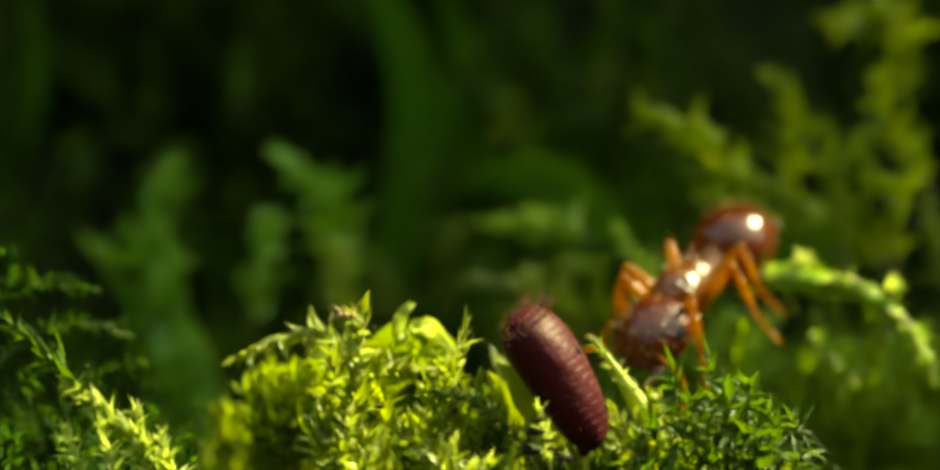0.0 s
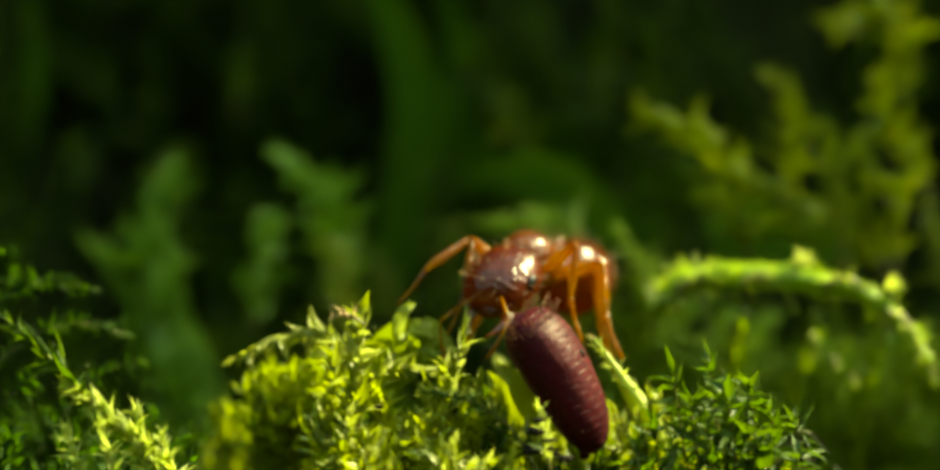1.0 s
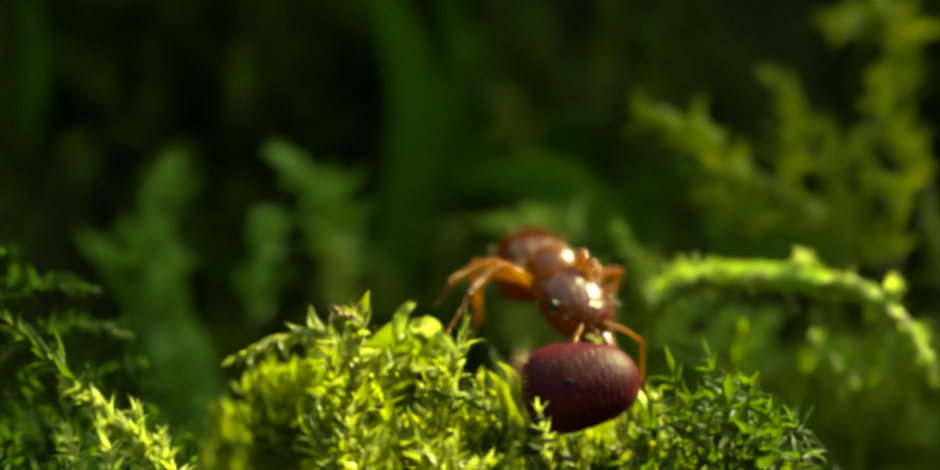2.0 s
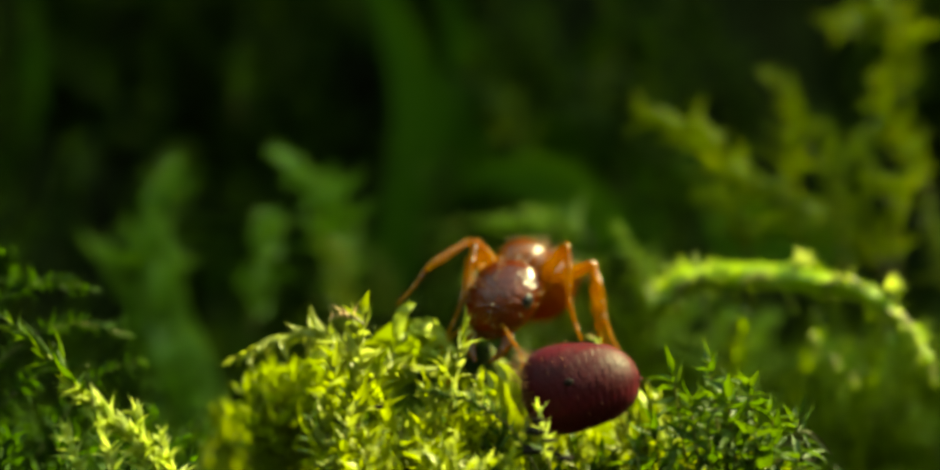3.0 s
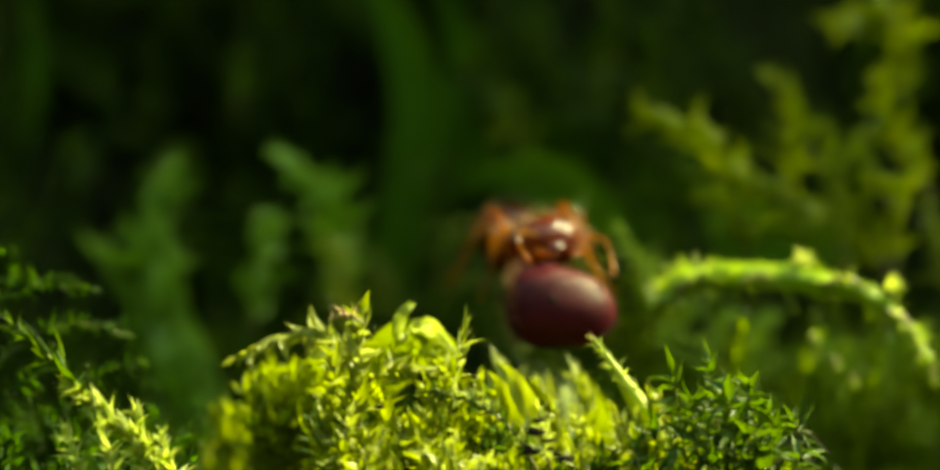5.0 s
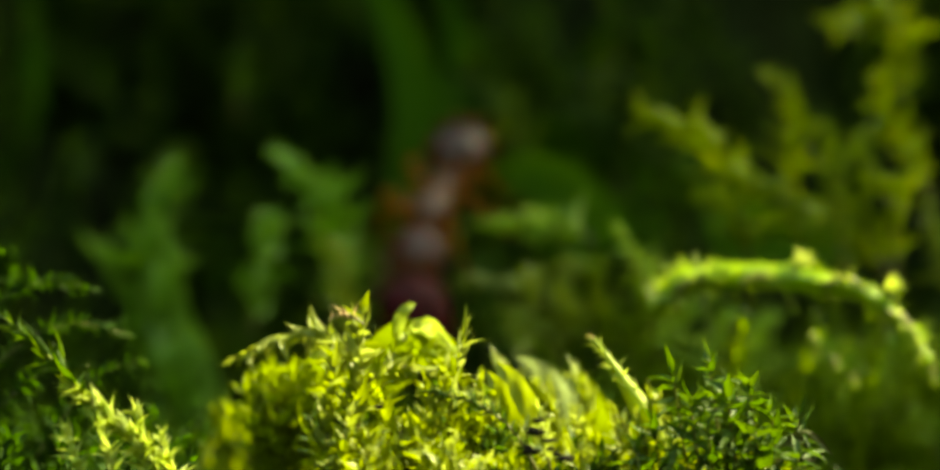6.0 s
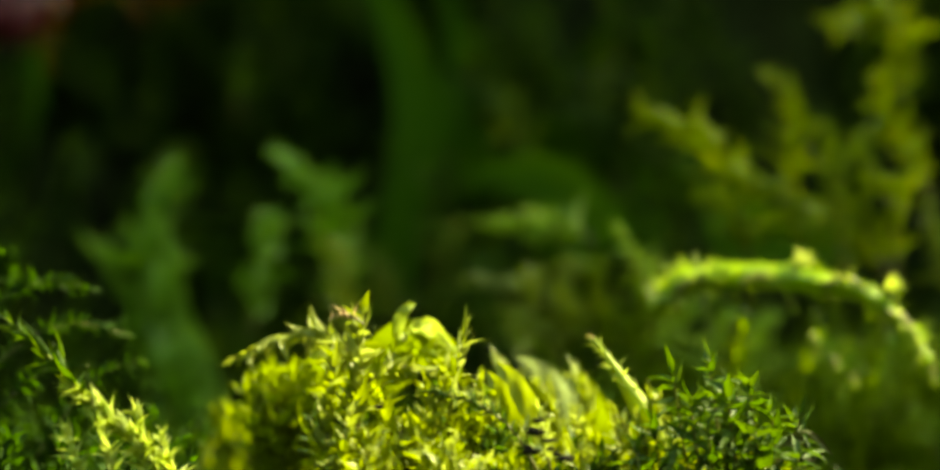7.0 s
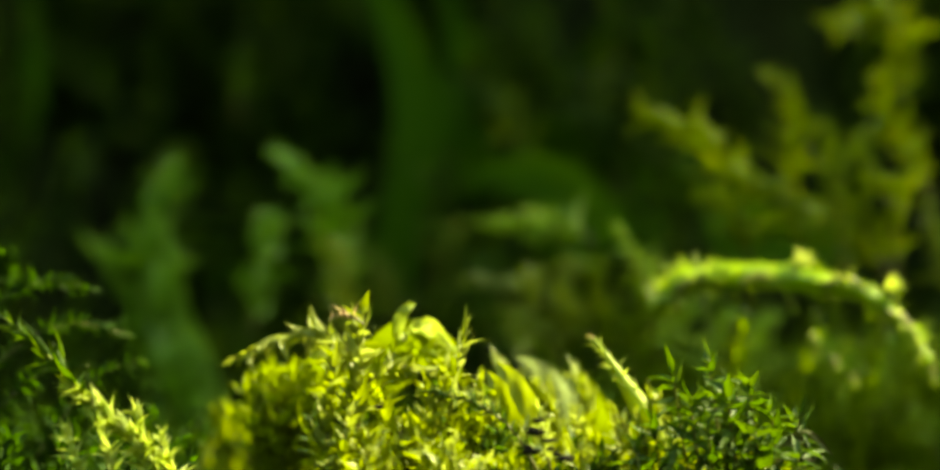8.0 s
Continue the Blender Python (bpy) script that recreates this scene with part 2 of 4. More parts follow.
def leaf_frames(points, n, length, spread, rng, start=0.1, flat=0.0, tip=0.6, droop=0.0, tuft=0.0):
    """Where the leaves of a shoot sit: 4x4 matrices, in mm, in the space of the points."""
    c, t = path(points, 60)
    out = []
    a = rng.uniform(0, 6.28)
    for i in range(n):
        s = start + (1 - start) * ((i + 0.5) / n) ** (1.0 - 0.4 * tuft)
        k = min(59, int(s * 59))
        tan = t[k]
        side = unit(np.cross(tan, (0.05, 1.0, 0.1)))
        up = np.cross(side, tan)
        a += 2.39996 + rng.gauss(0, 0.25)
        if flat:
            a2 = (0.0 if i % 2 else math.pi) + rng.gauss(0, 0.35 / flat)
        else:
            a2 = a
        radial = math.cos(a2) * side + math.sin(a2) * up
        ang = radians(spread * (1.0 - 0.55 * s ** 4) + rng.gauss(0, 15))
        d = unit(tan * math.cos(ang) + radial * math.sin(ang) + np.array((0, 0, -droop)))
        nrm = unit(tan - d * np.dot(tan, d) + 1e-6 * up)
        nrm = unit(nrm + rng.gauss(0, 0.35) * np.cross(d, nrm))
        x = np.cross(d, nrm)
        size = length * (1 - (1 - tip) * s ** 2) * rng.uniform(0.55, 1.25)
        m = np.eye(4)
        m[:3, 0], m[:3, 1], m[:3, 2] = x * size, d * size, nrm * size
        m[:3, 3] = c[k]
        out.append(m)
    return out


shoot_count = 0


def moss_shoot(points, n, length, spread, mat, label, leaves="broad", radius=0.035, flat=0.0, start=0.1, tip=0.6, droop=0.0,
               tuft=0.0, group="moss shoots of the cushion", name="moss_shoot", dry_tip=0, bark=None, profile=None, upper=None):
    """One shoot with its stem and every leaf a part. points: mm, base first."""
    global shoot_count
    shoot_count += 1
    rng = random.Random(shoot_count)
    base = np.array(points[0], float)
    rel = [np.array(p, float) - base for p in points]
    root = thing(name, tuple(base * MM), label, "moss", group)
    part("stem", mesh_from("stem", *tube(rel, profile or [radius, radius * 0.8, radius * 0.4], 6), bark or stem_mat), root)
    frames = leaf_frames(rel, n, length, spread, rng, start, flat, tip, droop, tuft)
    for i, m in enumerate(frames):
        loc = Matrix(m.tolist())
        loc.translation = loc.translation * MM
        use = leaf_tan if i >= n - dry_tip else upper if upper and i > 0.5 * n else mat
        part("leaf", leaf_mesh(leaves, rng.randrange(4), use), root, loc)
    return root


def shoot_arrays(points, n, length, spread, rng, leaves="broad", radius=0.04, **more):
    """The same shoot as one bundle of arrays in mm, for masses."""
    v, f = tube(points, [radius, radius * 0.5], 4, 6)
    verts, faces = [np.array(v) / MM], [list(q) for q in f]
    o = len(v)
    for m in leaf_frames(points, n, length, spread, rng, **more):
        lv, lf = LEAF_SET[leaves][rng.randrange(4)]
        verts.append(lv @ m[:3, :3].T + m[:3, 3])
        faces += [[i + o for i in q] for q in lf]
        o += len(lv)
    return np.vstack(verts), faces


def mass(name, bundles, mat, label, category):
    """Many shoots as one object of kind stuff."""
    verts, faces, o = [], [], 0
    for v, f in bundles:
        verts.append(v)
        faces += [tuple(i + o for i in q) for q in f]
        o += len(v)
    me = bpy.data.meshes.new(name)
    me.from_pydata((np.vstack(verts) * MM).tolist(), [], faces)
    me.materials.append(mat)
    me.polygons.foreach_set("use_smooth", [True] * len(me.polygons))
    return tagged(new(name, me), label, category, kind="stuff")


def grass_blade(points, width, label, mat=None, twist=0.0, name="grass_blade", group="grass blades", fold=0.22, ruffle=0.0):
    base = np.array(points[0], float)
    c, t = path([np.array(p, float) - base for p in points], 22)
    verts, faces = [], []
    for i in range(22):
        s = i / 21
        w = width / 2 * min(1.0, 0.55 + 2.2 * s) * (1 - s ** 3) + 0.02
        side = unit(np.cross(t[i], (math.sin(twist * s), 1.0 * math.cos(twist * s), 0.15)))
        nrm = np.cross(side, t[i])
        for e, h in ((-1, fold), (-0.5, fold * 0.36), (0, 0), (0.5, fold * 0.36), (1, fold)):
            verts.append((c[i] + side * w * e * (1 + ruffle * 0.25 * math.sin(i * 0.7 + 2 * e)) - nrm * w * (h + ruffle * math.sin(i * 0.6 + 3 * e))) * MM)
    for i in range(21):
        for k in range(4):
            faces.append((i * 5 + k, i * 5 + k + 1, (i + 1) * 5 + k + 1, (i + 1) * 5 + k))
    ob = new(name, mesh_from(name, verts, faces, mat or blade_mat))
    ob.location = tuple(base * MM)
    if name == "grass_blade":
        part("midrib", mesh_from("midrib", *tube([np.array(p, float) - base for p in points], [0.06 * width, 0.05 * width, 0.015 * width], 6, 22), mat or blade_mat), ob)
    return tagged(ob, label, "grass" if name == "grass_blade" else "moss" if name == "moss_leaf" else "leaf", group)


def ball(lx, ly, lz, cx=0.0, cz=0.0, power=1.0, nose=0.0, rows=16, sides=22):
    """Smooth egg-shaped body along x. Sizes are whole lengths in mm; nose draws the front in."""
    verts, faces = [], []
    for r in range(rows + 1):
        a = math.pi * r / rows
        px = -math.cos(a)
        pr = max(math.sin(a), 0.02) ** power * (1 - nose * px)
        for k in range(sides):
            b = 2 * math.pi * k / sides
            verts.append(((cx + px * lx / 2) * MM, math.cos(b) * pr * ly / 2 * MM, (cz + math.sin(b) * pr * lz / 2) * MM))
    for r in range(rows):
        for k in range(sides):
            q = (k + 1) % sides
            faces.append((r * sides + k, r * sides + q, (r + 1) * sides + q, (r + 1) * sides + k))
    faces += [tuple(range(sides))[::-1], tuple(range(rows * sides, (rows + 1) * sides))]
    return verts, faces


# ---- ground: a moss hump before a steep bank raised to cast shade, an added unseen rim around, then meadow to the horizon ----
def step(a, b, x):
    t = np.clip((x - a) / (b - a), 0, 1)
    return t * t * (3 - 2 * t)


def ground_z(x, y):
    """Height of the soil in mm."""
    x, y = np.asarray(x, float), np.asarray(y, float)
    lump = 0.5 * np.sin(x * 0.61 + 1.3) * np.cos(y * 0.47) + 0.3 * np.sin(x * 1.7 + y * 1.1)
    near = 3.2 + 2.2 * np.exp(-((x + 0.5) / 8) ** 2 - (y / 5) ** 2) + lump * np.exp(-(np.hypot(x, y) / 60) ** 2)
    # The 182 mm crest is unseen; its height is added to shade the background.
    top = 182 * step(-500, -300, x) * (1 - step(300, 500, x))
    rise = top * step(20, 62, y + 2.5 * np.sin(x * 0.3)) * (1 - step(200, 700, y))
    # Rim around the camera, added out of view to block the low sky.
    r = np.hypot(x, y) + 1e-6
    sky_rim = (70 + 130 * np.clip(np.maximum(-y, -0.85 * x) / r, 0, 1)) * step(75, 240, r) * (1 - step(450, 1000, r))
    return near + rise + np.maximum(sky_rim - rise, 0) + lump * 2.5 * step(22, 34, y) * np.exp(-(np.hypot(x, y) / 150) ** 2)


def ground():
    fine = np.arange(-40, 81, 1.25)
    far = 80 * 1.35 ** np.arange(1, 52)
    ys = np.concatenate([-(far[::-1] - 40), fine, far])
    xs = np.concatenate([-far[::-1], np.arange(-80, 80.1, 1.6), far])
    gx, gy = np.meshgrid(xs, ys)
    verts = np.stack([gx, gy, ground_z(gx, gy)], -1).reshape(-1, 3) * MM
    w = len(xs)
    faces = [(j * w + i, j * w + i + 1, (j + 1) * w + i + 1, (j + 1) * w + i) for j in range(len(ys) - 1) for i in range(w - 1)]
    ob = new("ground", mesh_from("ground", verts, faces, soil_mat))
    return tagged(ob, "dark humus soil with shade in its colour, rising into a bank heightened to cast shade", "ground", kind="structure")


ground()


def over_ground(x, y, up=0.0):
    return np.array((x, y, float(ground_z(x, y)) + up))


# height to which the shoots of the hump reach, along x (mm)
CREST_X = [-6.41, -5.45, -4.61, -3.77, -2.69, -1.97, -1.01, -0.17, 0.55, 1.39, 2.59, 3.79, 4.99, 6.19, 7.39, 9.41]
CREST_Z = [6.9, 7.7, 8.85, 9.25, 9.5, 9.35, 9.15, 9.1, 8.78, 8.12, 7.88, 8.24, 8.54, 7.7, 7.1, 6.74]


def in_gap(x, top):
    """The dark gap between the shoots near the crest of the hump."""
    return -1.72 < x < -1.08 and top > 8.3


# ---- the moss hump ----
def hump():
    yel = "bright yellow-green feathery moss shoot on the hump"
    olive = "olive-green feathery moss shoot on the flank of the hump"
    Y = dict(mat=leaf_yellow, label=yel)
    moss_shoot([(-2.21, 0, 6.62), (-2.23, 0, 8.06), (-2.25, -0.1, 9.39), (-2.17, 0, 10.46)], 64, 0.8, 60, leaf_yellow,
               "tall yellow-green moss shoot beside a dry tan tip")
    moss_shoot([(-2.7, 0.3, 6.59), (-2.88, 0.3, 8.04), (-2.8, 0.4, 9), (-2.71, 0.5, 9.84)], 46, 0.7, 58, **Y)
    moss_shoot([(-2.16, 1.8, 8.92), (-2.79, 2, 9.91), (-3.8, 2.2, 9.88), (-5, 2.4, 9.37)], 52, 0.66, 50, leaf_yellow,
               "arching yellow-green moss branch with drooping leaves", flat=0.6, droop=0.5)
    moss_shoot([(-0.65, 0, 6.62), (-0.5, 0, 8.06), (-0.26, 0, 9.14), (-0.1, 0, 10.13)], 40, 0.8, 40, leaves="narrow", **Y)
    moss_shoot([(-0.9, -0.3, 6.65), (-0.8, -0.2, 8.0), (-0.62, 0, 8.7), (-0.5, 0.2, 9.35)], 42, 0.7, 58, **Y)
    grass_blade([(-2.0, 2.6, 8.6), (-1.7, 2.6, 9.35), (-1.15, 2.6, 9.72), (-0.6, 2.6, 9.5), (-0.2, 2.7, 8.9)], 1.2, "pale translucent moss leaf arching over the hump", leaf_olive, name="moss_leaf", group="broad moss leaves", ruffle=0.4)
    grass_blade([(-1.54, 1.8, 9.85), (-1.46, 1.8, 10.23), (-1.34, 1.8, 10.47), (-1.14, 1.9, 10.58)], 0.24, "small pale folded moss leaf at the crest", leaf_bright, name="moss_leaf", group="broad moss leaves", fold=0.4, ruffle=0.2)
    # Pale strip paints the sunlit gloss on the arching leaf's right edge.
    grass_blade([(-1.0, 2.3, 10.2), (-0.8, 2.3, 10.1), (-0.55, 2.3, 9.85), (-0.3, 2.3, 9.5)], 0.26, "pale strip painting the sunlit glossy edge of the arching moss leaf", leaf_bright, name="moss_leaf", group="broad moss leaves", fold=0.3, ruffle=0.1)
    moss_shoot([(-1.8, 2.1, 8.91), (-1.42, 2.1, 9.78), (-0.92, 2.1, 10.05), (-0.24, 2.2, 9.53)], 18, 0.62, 38, leaf_bright, "pale moss twig arching over the hump", start=0.3, droop=0.2)
    moss_shoot([(-2.1, -0.25, 10.2), (-2.3, -0.25, 10.36), (-2.5, -0.25, 10.42), (-2.75, -0.25, 10.4)], 18, 0.34, 40, leaf_tan, "small dry tan moss tip", leaves="narrow", radius=0.03, start=0.2)
    moss_shoot([(-3.56, 3.4, 6.28), (-3.82, 3.4, 7.69), (-4, 3.6, 8.44), (-4.23, 3.8, 9.13)], 30, 0.85, 58, leaf_olive, olive)
    moss_shoot([(-4.31, 4, 6.09), (-4.44, 4, 7), (-4.71, 4.2, 7.75), (-5.05, 4.4, 8.13)], 28, 0.85, 58, leaf_olive, olive)
    moss_shoot([(-1.65, -0.6, 6.2), (-1.62, -0.6, 7.1), (-1.5, -0.5, 7.6), (-1.3, -0.4, 8.1)], 42, 0.68, 60, **Y)
    moss_shoot([(-2.05, 0.3, 9.05), (-1.6, 0.2, 9.3), (-1.15, 0.2, 9.36), (-0.7, 0.3, 9.2)], 34, 0.5, 50, **Y)
    moss_shoot([(-2.1, 1.6, 9.0), (-1.6, 1.7, 9.5), (-1.1, 1.8, 9.6), (-0.5, 1.8, 9.4)], 40, 0.6, 60, leaf_olive, olive)
    moss_shoot([(-2.65, -0.8, 6.59), (-2.53, -0.8, 7.41), (-2.46, -0.8, 8), (-2.32, -0.7, 8.59)], 42, 0.68, 60, **Y)
    moss_shoot([(1.44, -0.3, 7.13), (0.79, -0.3, 8.18), (-0.05, -0.3, 8.71), (-0.86, -0.2, 8.86)], 84, 0.46, 48, leaf_green,
               "dark olive moss shoot lying across the hump", leaves="narrow", flat=0.8)
    for p, w, lab, mat in (([(1.32, 2.2, 7.65), (1.1, 2.2, 8.34), (0.82, 2.2, 8.84), (0.6, 2.3, 9.25)], 0.5, "swollen yellow-green moss leaf beside the caterpillar", leaf_yellow),
                           ([(2.42, 4.6, 7.86), (1.97, 4.6, 8.51), (1.49, 4.6, 9.03), (0.96, 4.6, 9.34)], 0.6, "blue-grey withered moss leaf", leaf_pale),
                           ([(2.9, 5, 7.04), (2.7, 5, 7.89), (2.47, 5, 8.55), (2.2, 5, 9.07)], 0.8, "pale olive moss leaf behind the caterpillar", leaf_olive)):
        grass_blade(p, w, lab, mat, name="moss_leaf", group="broad moss leaves", fold=0.3, ruffle=0.3)
    for p, w in (([(1.35, 0.9, 8.1), (1.1, 0.9, 8.7), (0.85, 0.9, 9.1), (0.55, 1.0, 9.4)], 0.42), ([(1.05, 1.1, 8.0), (0.75, 1.1, 8.6), (0.55, 1.1, 8.95), (0.35, 1.2, 9.2)], 0.36)):
        grass_blade(p, w, "swollen yellow-green moss leaf beside the caterpillar", leaf_yellow, name="moss_leaf", group="broad moss leaves", fold=0.35, ruffle=0.2)
    for p in ([(1.35, 3.2, 6.81), (1.16, 3.2, 7.7), (0.94, 3.2, 8.46), (0.66, 3.3, 9.22)], [(2.13, 3.6, 6.77), (1.93, 3.6, 7.54), (1.74, 3.6, 8.18), (1.49, 3.6, 8.82)], [(2.76, 3.4, 6.79), (2.63, 3.4, 7.56), (2.5, 3.4, 8.2), (2.27, 3.4, 8.96)]):
        moss_shoot(p, 26, 1.0, 34, **Y)
    moss_shoot([(3.9, 1, 7.6), (3.55, 1.1, 8.35), (3.1, 1.1, 9.08), (2.54, 1.2, 9.87)], 96, 0.6, 9, leaf_bright,
                       "pale spike-shaped moss tip with leaves wrapped close", leaves="narrow", tip=0.5, start=0.0, bark=leaf_bright, dry_tip=2,
                       profile=[0.16, 0.25, 0.27, 0.23, 0.17, 0.11, 0.07, 0.04])
    for dx, dz in ((-0.45, -0.1), (0.3, 0.05), (0.05, -0.25)):
        moss_shoot([(3.7, 0.9, 6.9), (3.6 + 0.3 * dx, 0.8, 7.6 + dz), (3.5 + 0.7 * dx, 0.7, 8.1 + dz), (3.35 + dx, 0.6, 8.6 + dz)], 16, 0.7, 26, leaf_yellow,
                   "pale moss tip at the foot of the spike")
    moss_shoot([(1.6, -0.9, 7.3), (1.5, -0.9, 7.8), (1.42, -0.95, 8.2), (1.36, -1.0, 8.6)], 14, 0.5, 30, leaf_bright, "short pale moss tip before the caterpillar")
    for x, y, z in TIPS_BEHIND:
        moss_shoot([(x + 0.6, y + 0.4, z - 2.8), (x + 0.4, y + 0.3, z - 1.7), (x + 0.1, y + 0.1, z - 0.8), (x, y, z)], 36, 0.7, 55, **Y)
    for k in range(12):
        x, y, z = -4.7 + 0.17 * k, 3.2 + 0.35 * (k % 3), 8.9 + 0.05 * k
        moss_shoot([(x + 0.3, y + 0.2, z - 2.6), (x + 0.2, y + 0.1, z - 1.6), (x + 0.1, y, z - 0.7), (x - 0.1, y, z)], 34, 0.7, 62, leaf_olive, olive)
    rng = random.Random(5)
    for i in range(34):
        x = rng.uniform(-5.4, 2.4)
        drop = rng.uniform(0.1, 1.9)
        y = 0.9 - 1.5 * drop if x > -2.6 else 7.5 - drop
        y += rng.uniform(-0.3, 0.3)
        top = np.interp(x, CREST_X, CREST_Z) - drop
        if x < -2.6:
            x, top = x * (1 + y / FOCUS), 12 + (top - 12) * (1 + y / FOCUS)
        lean = rng.uniform(-1.1, 1.1)
        if in_gap(x + 0.2 * lean, top):
            continue
        moss_shoot([(x - lean, y + 0.3, top - 2.4), (x - 0.6 * lean, y + 0.2, top - 1.5), (x - 0.2 * lean, y, top - 0.7), (x + 0.2 * lean, y - 0.3, top)],
                   40, rng.uniform(0.55, 0.9), rng.uniform(45, 66), leaves=rng.choice(["broad", "broad", "narrow"]), mat=leaf_olive if x < -2.4 else leaf_yellow, label=olive if x < -2.4 else yel)
    # the deep green shoots beside the caterpillar
    grn = "deep green star-leaved moss shoot"
    for u in GREEN_TIPS:
        x, y, z = u
        moss_shoot([(x + 0.5, y + 0.5, z - 2.6), (x + 0.25, y + 0.3, z - 1.6), (x + 0.1, y + 0.1, z - 0.7), (x, y, z)],
                   30, 0.95, 78, leaf_green, grn, droop=0.15, leaves=("narrow" if shoot_count % 3 else "broad"), group="deep green moss shoots")
    yellow, green, flank = [], [], []
    rng = random.Random(8)
    for i in range(1150):
        x = rng.uniform(-7.5, 9.5) if i % 3 else rng.uniform(-3.0, 3.2) if i % 2 else rng.uniform(-5.6, -2.6)
        drop = rng.uniform(0.0, 2.1)
        y = 1.6 - 1.5 * drop if x > -2.6 else 7.5 - drop
        y += rng.uniform(-0.2, 2.2)
        top = np.interp(x, CREST_X, CREST_Z) - drop - 0.2
        if x < -2.6:
            x, top = x * (1 + y / FOCUS), 12 + (top - 12) * (1 + y / FOCUS)
        a = rng.uniform(-0.8, 0.8)
        if in_gap(x + a, top):
            continue
        side = yellow if rng.random() > 0.15 + 0.5 * (x > 4.2) + 0.35 * (1.0 < x < 3.0) else green
        (flank if x < -2.6 else side).append(shoot_arrays([(x, y, top - 3), (x + 0.3 * a, y, top - 1.5), (x + a, y - 0.3, top)], 30, rng.uniform(0.55, 0.9), 58, rng))
    mass("moss_cushion", yellow, leaf_yellow_mass, "dense cushion of yellow-green moss", "moss")
    mass("moss_cushion", flank, leaf_yellow_mass, "soft olive-green moss on the flank of the hump", "moss")
    mass("moss_cushion", green, leaf_green_mass, "deep green moss among the yellow", "moss")


TIPS_BEHIND = [(0.19, 0.6, 9.14), (0.46, 1, 8.85), (0.82, 1.6, 8.54), (1.75, 1.8, 8.43), (2.18, 1.7, 8.31), (3.05, 1.8, 8.3), (3.58, 1.4, 8.33), (3.91, 1.7, 8.68), (1.43, 1.5, 8.2)]
GREEN_TIPS = [(4.79, 0.2, 9.52), (4.09, 0.4, 9.3), (5.6, 0.1, 9.02), (5.99, -0.2, 8.56), (6.59, 0.3, 8.38), (5.11, -0.3, 8.92),
              (4.38, -0.2, 8.8), (3.64, -0.4, 8.33), (5.65, -0.6, 8.11), (4.7, -0.6, 8.23), (3.27, -0.6, 7.93), (6.49, -0.5, 7.68)]
hump()


def left_corner():
    moss_shoot([(-5.42, -0.3, 6.42), (-6.37, -0.3, 7.55), (-7.16, -0.2, 8.38), (-7.94, -0.2, 8.98)], 110, 0.62, 34, leaf_bright,
               "stout pale yellow-green moss shoot with swollen leaves", radius=0.1, bark=leaf_bright, tip=0.8)
    moss_shoot([(-7.46, -0.2, 8.65), (-8.03, -0.2, 9.18), (-8.46, -0.1, 9.6), (-9.31, 0, 10.34)], 22, 0.95, 38, leaf_green,
               "thin green moss tip with long hair-pointed leaves", leaves="narrow", tip=0.6, radius=0.06, bark=leaf_olive)
    for p in ([(-6.25, -0.3, 6.53), (-6.43, -0.3, 7.25), (-6.54, -0.3, 7.85), (-6.65, -0.2, 8.44)],
              [(-5.79, -0.2, 6.41), (-5.91, -0.2, 7), (-6.03, -0.2, 7.48), (-6.12, -0.2, 7.9)],
              [(-6.94, -0.5, 6.56), (-7.06, -0.5, 7.15), (-7.2, -0.5, 7.74), (-7.37, -0.4, 8.27)],
              [(-7.54, -0.5, 6.44), (-7.66, -0.5, 7.03), (-7.83, -0.5, 7.63), (-8.03, -0.4, 8.15)]):
        moss_shoot(p, 46, 0.62, 26, leaf_bright, "pale yellow-green moss tip with upright swollen leaves", leaves="broad", radius=0.08, bark=leaf_bright)
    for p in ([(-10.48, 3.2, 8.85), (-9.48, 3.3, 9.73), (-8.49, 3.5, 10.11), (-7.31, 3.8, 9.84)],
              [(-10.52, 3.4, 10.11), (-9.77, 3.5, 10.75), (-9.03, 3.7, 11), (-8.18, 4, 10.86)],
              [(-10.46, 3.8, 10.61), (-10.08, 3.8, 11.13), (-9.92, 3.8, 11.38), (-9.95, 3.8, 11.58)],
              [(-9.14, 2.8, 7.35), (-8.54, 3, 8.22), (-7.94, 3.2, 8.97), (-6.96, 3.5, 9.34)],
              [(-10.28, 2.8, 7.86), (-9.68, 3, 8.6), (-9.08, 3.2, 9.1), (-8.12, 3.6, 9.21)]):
        moss_shoot(p, 64, 0.5, 55, leaf_dark, "dark green feathery moss frond with shade put into its colour", flat=0.8, group="shaded moss fronds")
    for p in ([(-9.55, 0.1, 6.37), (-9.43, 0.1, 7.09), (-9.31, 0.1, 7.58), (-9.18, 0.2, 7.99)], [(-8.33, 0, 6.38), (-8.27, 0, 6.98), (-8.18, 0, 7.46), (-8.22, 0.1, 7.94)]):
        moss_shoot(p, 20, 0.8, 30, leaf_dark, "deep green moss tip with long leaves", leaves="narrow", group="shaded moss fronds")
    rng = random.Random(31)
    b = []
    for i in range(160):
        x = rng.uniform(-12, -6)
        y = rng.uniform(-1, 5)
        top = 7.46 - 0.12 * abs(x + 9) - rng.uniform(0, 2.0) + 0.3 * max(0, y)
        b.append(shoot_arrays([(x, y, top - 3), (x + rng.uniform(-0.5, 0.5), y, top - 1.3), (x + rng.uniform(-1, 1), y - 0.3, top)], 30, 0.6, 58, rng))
    mass("moss_cushion", b, leaf_dark_mass, "dark green moss in the corner of the hump, shade put into its colour", "moss")


left_corner()


